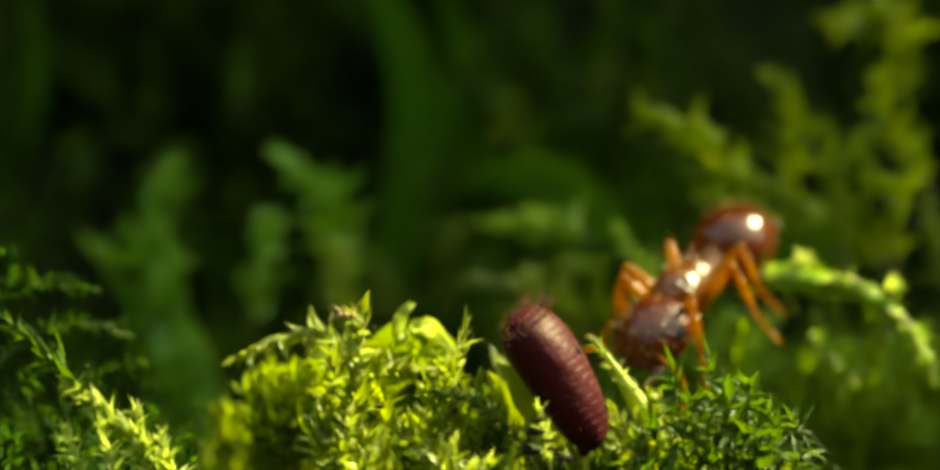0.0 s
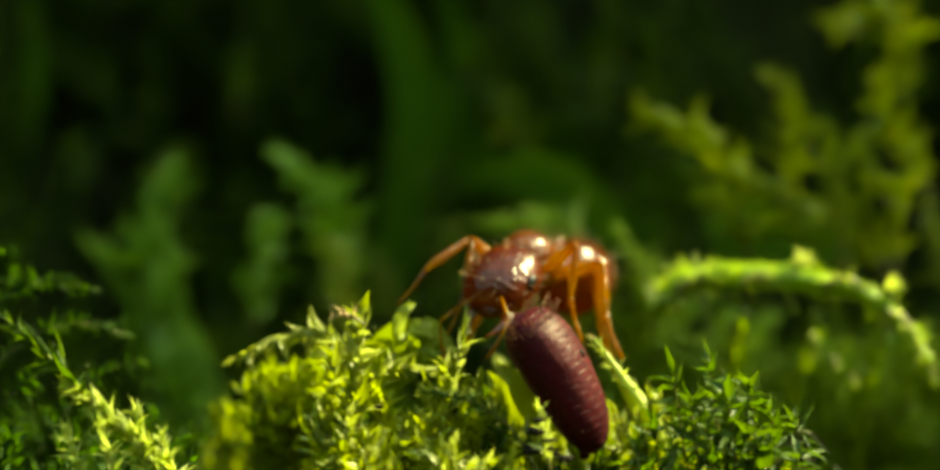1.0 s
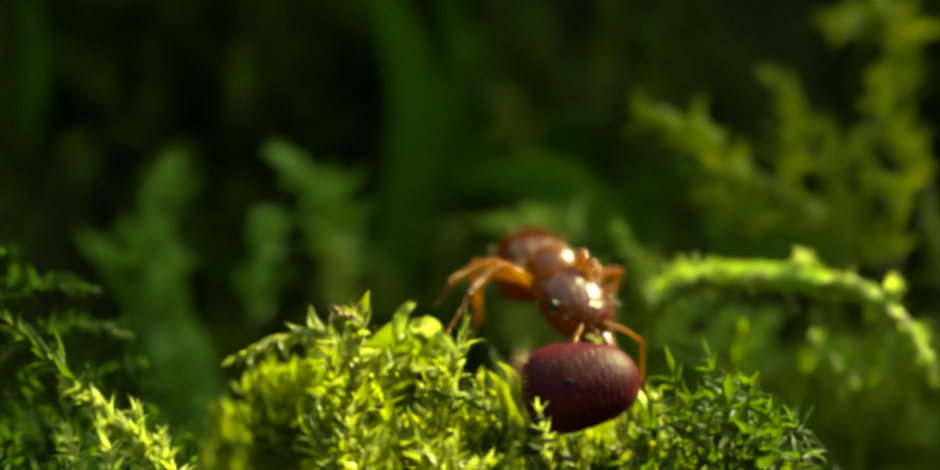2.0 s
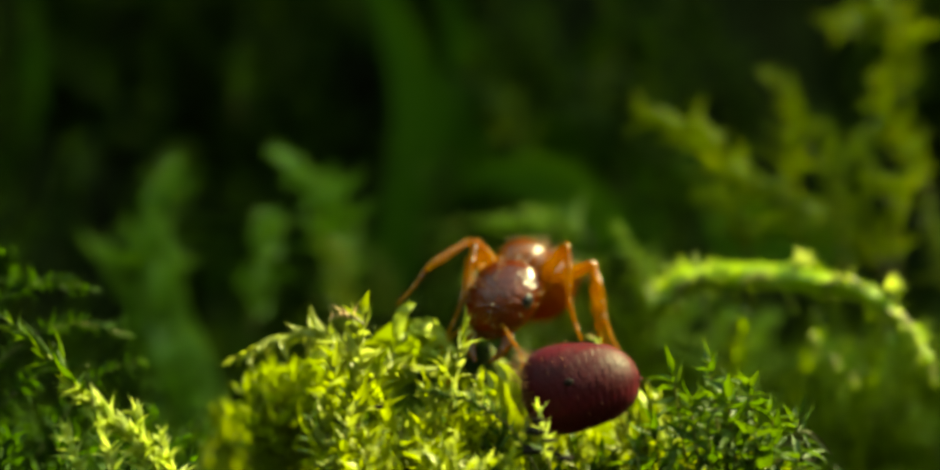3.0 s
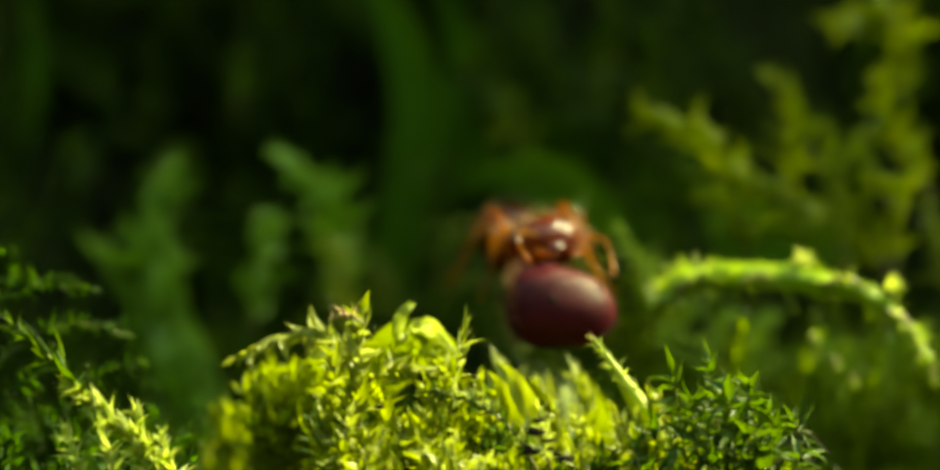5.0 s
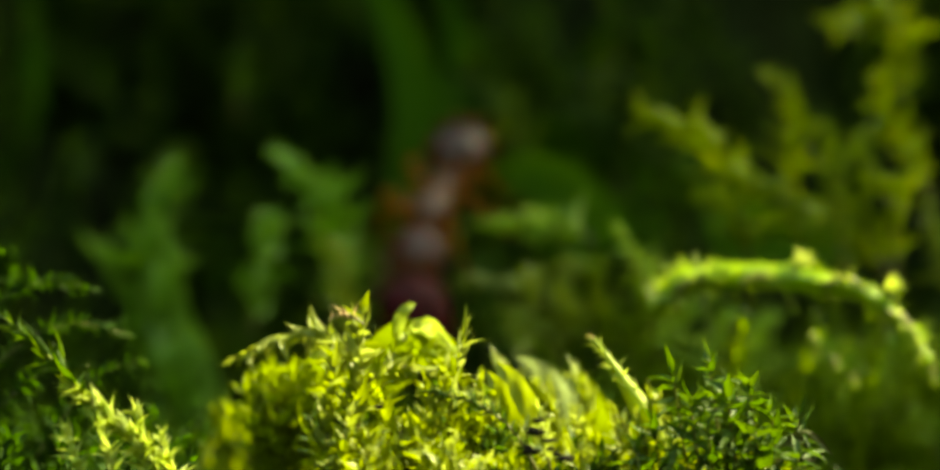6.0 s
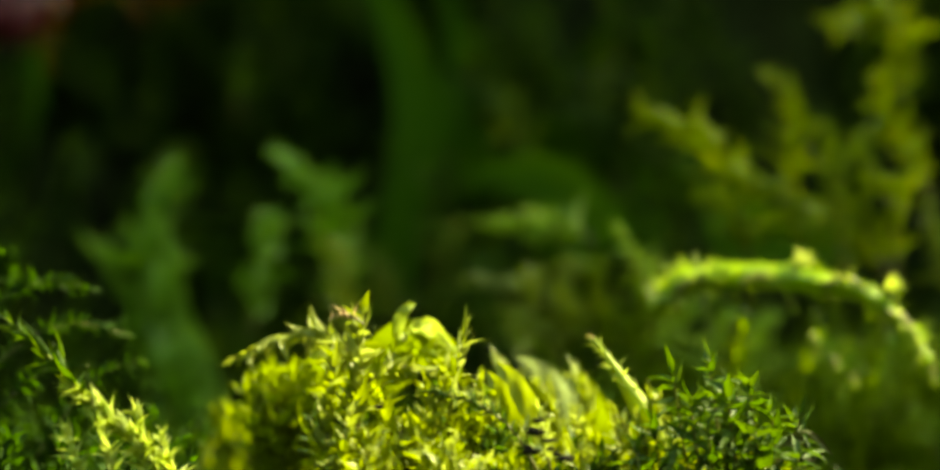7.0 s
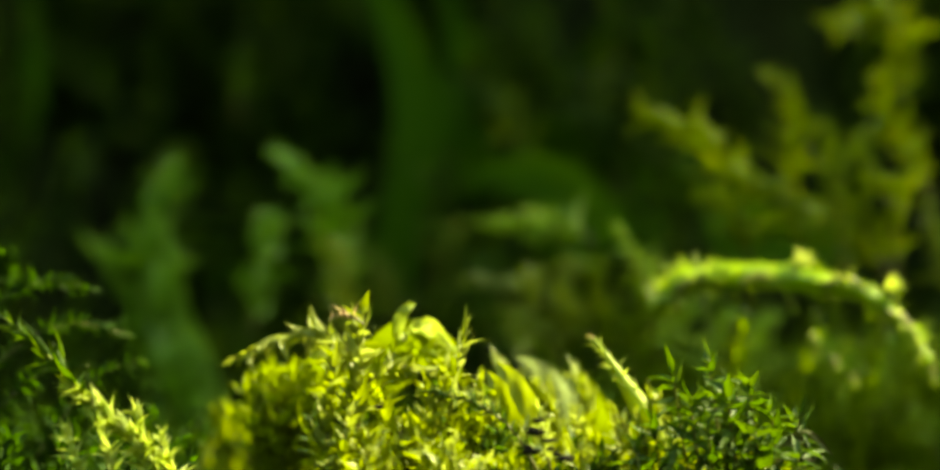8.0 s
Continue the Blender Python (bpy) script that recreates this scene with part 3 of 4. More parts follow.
# ---- behind the hump ----
def behind():
    bright = "sunlit yellow-green moss branch"
    shade = "olive moss shoot in the shade of the bank"
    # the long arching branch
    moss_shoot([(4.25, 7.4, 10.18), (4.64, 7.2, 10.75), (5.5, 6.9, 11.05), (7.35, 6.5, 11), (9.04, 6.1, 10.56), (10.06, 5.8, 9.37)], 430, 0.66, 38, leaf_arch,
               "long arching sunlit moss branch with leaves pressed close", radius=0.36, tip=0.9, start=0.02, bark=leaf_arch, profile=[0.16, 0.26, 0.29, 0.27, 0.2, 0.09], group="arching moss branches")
    for p in ([(4.61, 6.7, 10.7), (4.94, 6.7, 10.95), (5.35, 6.7, 11.03), (5.69, 6.7, 10.95)], [(6.06, 6.4, 10.88), (6.33, 6.4, 11.06), (6.67, 6.4, 11.06), (6.93, 6.4, 10.95)],
              [(7.89, 6, 10.83), (8.16, 6, 11.01), (8.49, 6, 10.99), (8.82, 6, 10.8)], [(7.28, 6.5, 11.15), (7.35, 6.5, 11.27), (7.4, 6.5, 11.38), (7.48, 6.5, 11.46)],
              [(9.24, 5.7, 10.3), (9.58, 5.7, 10.17), (9.84, 5.7, 9.84), (9.97, 5.7, 9.37)], [(9.42, 6, 10.56), (9.4, 6, 10.69), (9.45, 6, 10.8), (9.53, 6, 10.88)]):
        moss_shoot(p, 14, 0.48, 40, leaf_bright, "pale glossy moss tuft on the arching branch", radius=0.08, group="pale moss tufts")
    # short twigs and buds under the branch
    for x, y, z, l in ((*(5.23, 6.7, 10.54), 0.5), (*(6.19, 6.5, 10.34), 0.3), (*(7.66, 6.2, 10.39), 0.3), (*(7.63, 6.4, 9.8), 0.5), (*(8.13, 6.5, 9.23), 0.3), (*(8.58, 6.6, 8.86), 0.25),
                       (*(10.25, 6, 9.02), 0.3), (*(4.64, 7, 10.47), 0.3), (*(4.13, 8, 10.92), 0.3), (*(9.25, 5.9, 9.96), 0.35), (*(7.21, 6.5, 10.55), 0.25)):
        moss_shoot([(x, y, z), (x + 0.2 * l, y, z - 0.35 * l), (x + 0.3 * l, y, z - 0.7 * l), (x + 0.3 * l, y, z - l)], 12, 0.26, 48, leaf_arch,
                   "short hanging moss bud under the arching branch", radius=0.07, group="hanging moss buds", start=0.0)
    rng = random.Random(41)
    for i in range(16):
        x, y, z = (4.02, 10.2, 10.49)
        x += i * 0.44 + rng.uniform(-0.2, 0.2)
        y += rng.uniform(-0.2, 1.3)
        z += rng.uniform(-1.2, 0.25) - 0.05 * i
        lean = rng.uniform(-1.6, 1.6)
        moss_shoot([(x - lean, y, z - 2.6), (x - 0.5 * lean, y, z - 1.4), (x, y, z - 0.5), (x + 0.8 * lean, y, z)], 34, 0.9, 62, leaf_arch,
                   "sunny green moss shoot behind the arching branch", radius=0.06, group="moss shoots of the bank")
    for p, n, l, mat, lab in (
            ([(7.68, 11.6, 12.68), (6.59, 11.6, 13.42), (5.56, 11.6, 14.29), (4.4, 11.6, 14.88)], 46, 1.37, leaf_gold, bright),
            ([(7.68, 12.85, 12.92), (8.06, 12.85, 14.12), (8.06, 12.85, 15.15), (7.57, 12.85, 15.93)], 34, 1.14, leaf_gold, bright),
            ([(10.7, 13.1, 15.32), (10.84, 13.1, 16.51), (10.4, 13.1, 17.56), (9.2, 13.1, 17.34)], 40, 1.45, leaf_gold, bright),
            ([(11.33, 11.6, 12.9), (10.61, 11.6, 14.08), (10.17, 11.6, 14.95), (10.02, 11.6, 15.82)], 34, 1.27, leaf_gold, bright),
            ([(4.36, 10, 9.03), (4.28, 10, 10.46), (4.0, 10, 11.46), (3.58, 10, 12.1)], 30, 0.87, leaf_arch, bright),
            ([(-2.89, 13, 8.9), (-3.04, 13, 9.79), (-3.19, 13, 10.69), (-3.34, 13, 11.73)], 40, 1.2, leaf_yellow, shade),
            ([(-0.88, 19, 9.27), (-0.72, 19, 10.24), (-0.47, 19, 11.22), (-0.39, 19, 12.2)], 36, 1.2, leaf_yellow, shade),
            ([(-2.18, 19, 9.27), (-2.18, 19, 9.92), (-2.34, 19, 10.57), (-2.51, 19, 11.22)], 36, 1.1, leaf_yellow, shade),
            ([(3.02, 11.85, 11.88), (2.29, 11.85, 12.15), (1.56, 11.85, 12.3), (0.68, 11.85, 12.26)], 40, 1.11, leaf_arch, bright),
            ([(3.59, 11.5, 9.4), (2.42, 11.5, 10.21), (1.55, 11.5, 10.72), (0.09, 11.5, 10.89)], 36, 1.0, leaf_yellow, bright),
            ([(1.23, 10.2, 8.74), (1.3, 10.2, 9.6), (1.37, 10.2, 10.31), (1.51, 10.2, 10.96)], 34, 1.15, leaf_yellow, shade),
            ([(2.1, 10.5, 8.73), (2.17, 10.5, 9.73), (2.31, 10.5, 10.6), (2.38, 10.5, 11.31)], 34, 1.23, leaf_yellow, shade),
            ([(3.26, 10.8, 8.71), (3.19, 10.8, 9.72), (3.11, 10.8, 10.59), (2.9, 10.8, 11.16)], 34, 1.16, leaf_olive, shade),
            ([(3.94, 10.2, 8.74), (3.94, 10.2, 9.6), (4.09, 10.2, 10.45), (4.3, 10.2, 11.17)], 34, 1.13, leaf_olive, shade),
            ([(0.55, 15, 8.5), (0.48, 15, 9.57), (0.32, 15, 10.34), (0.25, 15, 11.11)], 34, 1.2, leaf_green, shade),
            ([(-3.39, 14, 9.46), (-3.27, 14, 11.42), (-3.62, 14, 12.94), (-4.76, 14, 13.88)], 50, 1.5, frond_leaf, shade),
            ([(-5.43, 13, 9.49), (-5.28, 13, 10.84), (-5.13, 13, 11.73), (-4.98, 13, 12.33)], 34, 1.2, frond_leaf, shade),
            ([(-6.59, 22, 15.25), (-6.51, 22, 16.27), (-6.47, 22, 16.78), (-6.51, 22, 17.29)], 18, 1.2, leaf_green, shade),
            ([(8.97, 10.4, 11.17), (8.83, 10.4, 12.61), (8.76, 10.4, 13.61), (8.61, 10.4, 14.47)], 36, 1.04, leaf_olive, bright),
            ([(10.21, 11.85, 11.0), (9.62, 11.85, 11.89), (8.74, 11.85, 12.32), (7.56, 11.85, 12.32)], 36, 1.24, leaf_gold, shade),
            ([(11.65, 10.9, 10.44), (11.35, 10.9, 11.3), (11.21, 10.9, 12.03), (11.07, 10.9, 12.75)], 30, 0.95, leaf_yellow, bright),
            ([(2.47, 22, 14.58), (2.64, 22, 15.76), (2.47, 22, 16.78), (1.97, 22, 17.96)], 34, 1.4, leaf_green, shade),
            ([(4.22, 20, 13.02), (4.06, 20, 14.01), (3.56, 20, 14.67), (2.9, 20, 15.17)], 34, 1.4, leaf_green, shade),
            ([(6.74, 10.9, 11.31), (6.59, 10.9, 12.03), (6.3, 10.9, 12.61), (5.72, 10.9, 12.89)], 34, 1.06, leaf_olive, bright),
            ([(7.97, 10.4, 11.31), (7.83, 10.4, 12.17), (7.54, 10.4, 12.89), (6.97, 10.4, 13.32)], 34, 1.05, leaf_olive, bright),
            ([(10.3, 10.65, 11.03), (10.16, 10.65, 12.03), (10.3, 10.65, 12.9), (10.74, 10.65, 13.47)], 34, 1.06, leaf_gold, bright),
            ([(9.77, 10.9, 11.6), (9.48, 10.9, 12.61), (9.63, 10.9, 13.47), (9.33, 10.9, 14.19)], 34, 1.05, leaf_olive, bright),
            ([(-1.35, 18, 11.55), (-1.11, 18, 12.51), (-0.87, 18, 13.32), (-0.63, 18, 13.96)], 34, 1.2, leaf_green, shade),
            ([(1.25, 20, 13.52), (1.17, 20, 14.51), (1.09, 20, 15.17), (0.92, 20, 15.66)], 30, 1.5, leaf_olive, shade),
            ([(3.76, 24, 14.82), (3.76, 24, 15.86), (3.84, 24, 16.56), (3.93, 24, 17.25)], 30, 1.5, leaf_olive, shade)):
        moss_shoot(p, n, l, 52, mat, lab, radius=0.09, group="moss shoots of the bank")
    gl = "broad blue-green grass blade in shade"
    frond = "blue-green feathery frond behind the hump"
    moss_shoot([(-6.72, 14, 6.12), (-7.33, 14, 8.24), (-7.91, 14, 10.36), (-7.97, 14, 11.88), (-7.66, 14, 13.24)], 90, 1.7, 34, frond_leaf, frond, radius=0.12, flat=0.5, group="fronds behind the hump")
    moss_shoot([(-7.08, 14.5, 6.08), (-7.84, 14.5, 8.52), (-8.68, 14.5, 10.35), (-9.44, 14.5, 11.65)], 50, 1.4, 30, frond_leaf, frond, radius=0.1, flat=0.5, group="fronds behind the hump")
    grass_blade([(-6.6, 14.3, 6.1), (-7.1, 14.3, 8.4), (-7.75, 14.3, 10.4), (-8.0, 14.3, 12.0), (-7.85, 14.3, 13.0)], 1.3, "broad blue-green leaf blade behind the hump", frond_leaf, ruffle=0.25)
    grass_blade([(5.69, 22, 11.53), (4.68, 22, 13.05), (2.64, 22, 14.24), (-0.07, 22, 14.58)], 1.6, gl)
    grass_blade([(-14.16, 24, 11.51), (-13.29, 24, 14.47), (-12.59, 24, 17.08), (-12.94, 24, 19.86)], 1.0, gl)
    grass_blade([(-5.42, 26, 10.61), (-8.64, 26, 11.86), (-11.67, 26, 12.93), (-14.7, 26, 13.11)], 1.5, gl)
    grass_blade([(7.96, 26, 14.36), (7.07, 26, 16.5), (6, 26, 17.92), (5.64, 26, 20.06)], 1.5, gl)
    grass_blade([(2.0, 24, 15.7), (2.9, 24, 16.4), (3.8, 24, 16.8), (4.8, 24, 16.9)], 1.1, "grey withered leaf scrap on the bank", dry_mat, name="dead_leaf", group="dead leaves")
    grass_blade([(5.83, 10.5, 9.87), (6.12, 10.5, 9.66), (6.48, 10.5, 9.37), (6.86, 10.5, 9.16)], 0.85, "pale brown withered leaf scrap under the branch", dry_mat, name="dead_leaf", group="dead leaves", ruffle=0.5)
    grass_blade([(6.22, 0.2, 7.45), (6.46, 0.2, 7.87), (6.88, 0.2, 7.95), (7.3, 0.2, 7.57)], 0.22, "curled tan dead moss leaf", stem_mat, name="dead_leaf", group="dead leaves", ruffle=0.4)
    for p, w in (([(-2.38, 20, 10.22), (-1.55, 20, 13.02), (-1.39, 20, 15.5), (-2.05, 20, 17.81), (-3.03, 20, 19.46)], 1.6), ([(-0.4, 21, 13.04), (1.1, 21, 14.04), (3.11, 21, 14.04), (4.95, 21, 13.04), (5.45, 21, 11.53)], 2.4),
                 ([(3.47, 18, 11.55), (2.82, 18, 12.99), (1.54, 18, 13.64), (-0.39, 18, 13.48)], 1.6), ([(1.89, 19, 11.54), (3.51, 19, 12.2), (4.49, 19, 12.36), (5.63, 19, 12.2)], 1.2),
                 ([(-0.41, 23, 14.27), (-0.07, 23, 15.98), (-0.24, 23, 17.36), (-0.76, 23, 19.42)], 1.4), ([(6.44, 19, 11.87), (7.58, 19, 12.03), (9.21, 19, 11.87), (11.65, 19, 11.87)], 2.0),
                 ([(5.28, 21, 13.04), (6.12, 21, 13.54), (6.96, 21, 13.04), (7.46, 21, 11.87)], 1.6)):
        grass_blade(p, w, "green arching grass blade in shade")
    # masses on the flat behind the hump and on the bank
    rng = random.Random(77)
    templates, low = [], []
    for i in range(8):
        h = rng.uniform(4, 6.5)
        templates.append(shoot_arrays([(0, 0, 0), (rng.uniform(-1, 1), rng.uniform(-1, 0), h * 0.5), (rng.uniform(-2, 2), rng.uniform(-2, 0.5), h)],
                                      34, rng.uniform(0.9, 1.4), 55, rng, radius=0.08))
        low.append(shoot_arrays([(0, 0, 0), (rng.uniform(-0.8, 0.8), rng.uniform(-0.8, 0), 2.4), (rng.uniform(-1.6, 1.6), rng.uniform(-1.6, 0.5), 4.6)],
                                60, rng.uniform(0.55, 0.8), 52, rng, radius=0.07))
    flat, steep = [], []
    for i in range(800):
        x, y = rng.uniform(-14, 16), rng.uniform(5.5, 20)
        v, f = low[rng.randrange(8)]
        a = rng.uniform(0, 6.28)
        k = rng.uniform(0.9, 1.55) * (0.72 if x < 2 else 1.0) * (0.6 if y < 9 else 1.0)
        r = np.array(((math.cos(a), -math.sin(a), 0), (math.sin(a), math.cos(a), 0), (0, 0, 1))) * k
        flat.append((v @ r.T + over_ground(x, y, -0.4), f))
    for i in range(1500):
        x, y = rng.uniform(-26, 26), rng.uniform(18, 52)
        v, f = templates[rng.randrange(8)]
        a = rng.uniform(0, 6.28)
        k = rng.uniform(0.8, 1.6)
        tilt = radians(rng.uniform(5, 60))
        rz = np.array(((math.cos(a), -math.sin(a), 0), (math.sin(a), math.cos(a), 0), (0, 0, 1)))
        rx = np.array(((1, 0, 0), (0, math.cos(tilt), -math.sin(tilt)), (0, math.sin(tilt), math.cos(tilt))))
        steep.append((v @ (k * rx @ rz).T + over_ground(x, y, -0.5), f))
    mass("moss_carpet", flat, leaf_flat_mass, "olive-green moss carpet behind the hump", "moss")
    mass("moss_carpet", steep, leaf_dim_mass, "olive-green moss carpet on the bank, with shade darkened into its colour", "moss")


behind()


# ---- the caterpillar ----
SEGMENTS = 18
BODY = 3.2          # length of the caterpillar when it lies long


def body_width(s):
    """Half width along the body, 0 blunt end, 1 pointed end."""
    u = min(abs(2 * s - 1), 1.0)
    return max(0.94 * (1 - u ** (5 if s < 0.5 else 3.4)) ** 0.5 * (1 - 0.4 * max(s - 0.4, 0)), 0.02)


def caterpillar():
    root = thing("caterpillar", (0, 0, 0), "plump maroon caterpillar with fine short bristles on the moss", "caterpillar")
    rng = random.Random(3)
    segs = []
    for i in range(SEGMENTS):
        s = (i + 0.5) / SEGMENTS
        wide, high = body_width(s), body_width(s) * 0.78
        half = 0.18
        verts, faces = [], []
        rows, sides = 11, 40
        for r in range(rows):
            q = 2 * r / (rows - 1) - 1
            px = q * half
            w = body_width(s + px / 2.95) * (1 - 0.016 * q * q) * (1 - 0.1 * max(abs(q) - 0.62, 0) ** 2 / 0.144)
            for k in range(sides):
                b = 2 * math.pi * k / sides
                belly = 0.82 if math.sin(b) < 0 else 1.0
                wob = 1 + 0.012 * math.sin(5 * b + 0.4 * i) + 0.006 * math.sin(11 * b + 1.7 * i)
                verts.append((px * MM, math.cos(b) * w * wob * MM, math.sin(b) * w * 0.78 * belly * wob * MM))
        for r in range(rows - 1):
            for k in range(sides):
                q = (k + 1) % sides
                faces.append((r * sides + k, r * sides + q, (r + 1) * sides + q, (r + 1) * sides + k))
        faces += [tuple(range(sides))[::-1], tuple(range((rows - 1) * sides, rows * sides))]
        seg = part("segment", mesh_from("segment", verts, faces, cat_mat), root)
        hv = []
        for k in range(48 if i < 3 else 2):
            b = rng.uniform(-0.5, 3.64)
            px = rng.uniform(-0.1, 0.1)
            d = unit((rng.uniform(-0.5, 0.5) - (0.7 if i < 3 else 0), math.cos(b), math.sin(b)))
            o = np.array((px, math.cos(b) * wide * 0.97, math.sin(b) * high * 0.97))
            ln = rng.uniform(0.1, 0.2) * (1.9 if i < 3 else 1.0)
            hv.append(tube([o, o + d * ln * 0.5, o + d * ln + np.array((0, 0, 0.02))], [0.009, 0.006, 0.003], 3, 4))
        part("bristles", mesh_from("bristles", *join(hv), hair_mat), seg, label="short red-brown bristles")
        if i == SEGMENTS // 2 - 2:
            part("spot", mesh_from("spot", *ball(0.2, 0.15, 0.07, rows=8, sides=12), cat_dark), seg, pose(-0.02 * MM, -0.12 * MM, (high - 0.01) * MM, 6), "dull black spot on the back")
        segs.append(seg)
    tail = part("tail", mesh_from("tail", *tube([(-0.1, 0, 0), (0.02, 0, 0), (0.14, 0, 0), (0.2, 0, 0)], [0.05, 0.13, 0.12, 0.03], 14, 10), cat_mat), root, label="small pointed maroon tail end")
    return root, segs, tail


cat_root, cat_segs, cat_tail = caterpillar()


# ---- the ant ----
ANT = 1.27          # whole size of the ant against the plan of its parts
FEMUR, TIBIA, TARSUS = 1.05, 0.9, 0.8
HIPS = [(0.50, 0.26, -0.25), (0.12, 0.28, -0.28), (-0.28, 0.26, -0.26)]


def hairs(rng, lx, ly, lz, count, cx=0.0):
    out = []
    for k in range(count):
        th, ph = rng.uniform(0.3, 2.8), rng.uniform(0, 3.14)
        d = np.array((-math.cos(th), math.sin(th) * math.cos(ph), math.sin(th) * math.sin(ph)))
        o = d * np.array((lx, ly, lz)) / 2 * 0.98 + np.array((cx, 0, 0))
        out.append(tube([o, o + d * 0.08, o + d * rng.uniform(0.14, 0.22)], [0.007, 0.005, 0.003], 3, 4))
    return out


def ant():
    rng = random.Random(9)
    root = thing("ant", (0, 0, 0), "shiny red-brown ant with amber legs", "ant")
    root.scale = (ANT, ANT, ANT)
    p = {}
    p["thorax"] = part("thorax", mesh_from("thorax", *join([ball(1.0, 0.98, 0.94, 0.3, 0.02, 0.8), ball(1.0, 0.72, 0.74, -0.24, -0.02, 0.75),
                       tube([(-0.5, 0.16, 0.2), (-0.66, 0.19, 0.34), (-0.82, 0.2, 0.44)], [0.05, 0.035, 0.006], 6),
                       tube([(-0.5, -0.16, 0.2), (-0.66, -0.19, 0.34), (-0.82, -0.2, 0.44)], [0.05, 0.035, 0.006], 6),
                       ball(0.4, 0.4, 0.38, 0.76, -0.02)]), ant_mid), root)
    part("hairs", mesh_from("hairs", *join(hairs(rng, 1.4, 0.9, 0.88, 60)), fuzz_mat), p["thorax"], label="fine pale hairs")
    p["petiole"] = part("petiole", mesh_from("petiole", *join([tube([(-0.3, 0, -0.02), (-0.05, 0, 0.0), (0.12, 0, -0.02), (0.34, 0, -0.06)], [0.14, 0.2, 0.11, 0.09], 12, 12),
                       ball(0.3, 0.3, 0.36, -0.08, 0.08)]), ant_mid), root)
    p["postpetiole"] = part("postpetiole", mesh_from("postpetiole", *ball(0.44, 0.44, 0.48, 0, 0.02), ant_mid), root)
    rings = [ball(1.75, 1.45, 1.36, 0, 0, 0.85, 0.0, 20, 26)]
    p["gaster"] = part("gaster", mesh_from("gaster", *join(rings), ant_gaster), root, label="glossy dark red-brown gaster")
    part("hairs", mesh_from("hairs", *join(hairs(rng, 1.75, 1.45, 1.36, 70)), fuzz_mat), p["gaster"], label="fine pale hairs")
    head = part("head", mesh_from("head", *join([ball(1.34, 1.28, 1.0, 0.0, 0.0, 0.64, 0.08, 18, 26), ball(0.5, 0.5, 0.3, 0.5, -0.12)]), ant_dark), root, label="striated dark red-brown head")
    p["head"] = head
    part("hairs", mesh_from("hairs", *join(hairs(rng, 1.32, 1.26, 1.0, 70)), fuzz_mat), head, label="fine pale hairs")
    for s in (1, -1):
        part("eye", mesh_from("eye", *ball(0.27, 0.14, 0.22), eye_mat), head, pose(0.08 * MM, s * 0.59 * MM, 0.12 * MM), "black compound eye")
        part("mandible", mesh_from("mandible", *tube([(0, 0.0, 0), (0.22, s * 0.1, -0.03), (0.46, s * 0.04, -0.07), (0.62, -s * 0.12, -0.09)],
             [0.12, 0.11, 0.08, 0.02], 8, 10, 0.6), ant_mid), head, pose(0.5 * MM, s * 0.24 * MM, -0.16 * MM), "toothed rust-coloured jaw")
        k = 0.66
        a = tube([(0, 0, 0), (0.25, s * 0.2, 0.1), (0.6, s * 0.55, 0.2), (0.88, s * 0.82, 0.2), (0.93, s * 0.88, 0.17)], [0.045, 0.04, 0.042, 0.046, 0.04], 8, 14)
        b = tube([(0.92, s * 0.87, 0.17), (1.15, s * 0.9, 0.0), (1.45, s * 0.86, -0.2), (1.72, s * 0.78, -0.36), (1.92, s * 0.7, -0.46)], [0.03, 0.036, 0.04, 0.065, 0.02], 8, 18)
        p["antenna", s] = part("antenna", mesh_from("antenna", *[[tuple(np.array(q) * k) for q in join([a, b])[0]], join([a, b])[1]], ant_leg), head, pose(0.42 * MM, s * 0.17 * MM, 0.1 * MM), "elbowed amber antenna")
    for i in range(3):
        for s in (1, -1):
            leg = part("leg", mesh_from("leg", *join([ball(0.34, 0.24, 0.24, 0.02), tube([(0.08, 0, 0), (0.35, 0, 0), (0.62, 0, 0), (FEMUR, 0, 0)], [0.06, 0.108, 0.115, 0.052], 9, 14)]), ant_leg), root)
            tib = part("tibia", mesh_from("tibia", *join([tube([(0, 0, 0), (0.3, 0, 0), (0.62, 0, 0), (TIBIA, 0, 0)], [0.045, 0.066, 0.076, 0.044], 8, 12),
                       tube([(TIBIA - 0.04, 0, 0), (TIBIA + 0.1, 0.02, -0.06), (TIBIA + 0.2, 0.03, -0.1)], [0.02, 0.014, 0.004], 5)]), ant_leg), leg)
            w = [0.05, 0.035, 0.042, 0.03, 0.036, 0.026, 0.034, 0.026, 0.03, 0.012]
            tar = part("tarsus", mesh_from("tarsus", *tube([(TARSUS * k / 9, 0, -0.03 * math.sin(k * 0.35)) for k in range(10)], w, 7, 20), ant_leg), leg)
            p["leg", i, s] = (leg, tib, tar)
    return root, p


ant_root, ant_part = ant()


# ---- crumbs of soil between the leaves ----
def crumbs():
    rng = random.Random(12)
    for x, y, z, r in CRUMBS:
        r *= 0.7
        verts, faces = ball(2.6 * r, 1.5 * r, 1.1 * r, rows=7, sides=9)
        verts = [(a * rng.uniform(0.55, 1.4), b * rng.uniform(0.55, 1.4), c * rng.uniform(0.55, 1.4)) for a, b, c in verts]
        ob = new("soil_crumb", mesh_from("soil_crumb", verts, faces, speck_mat))
        ob.location = (x * MM, y * MM, z * MM)
        tagged(ob, "black crumb of soil caught in the moss", "soil", "soil crumbs")


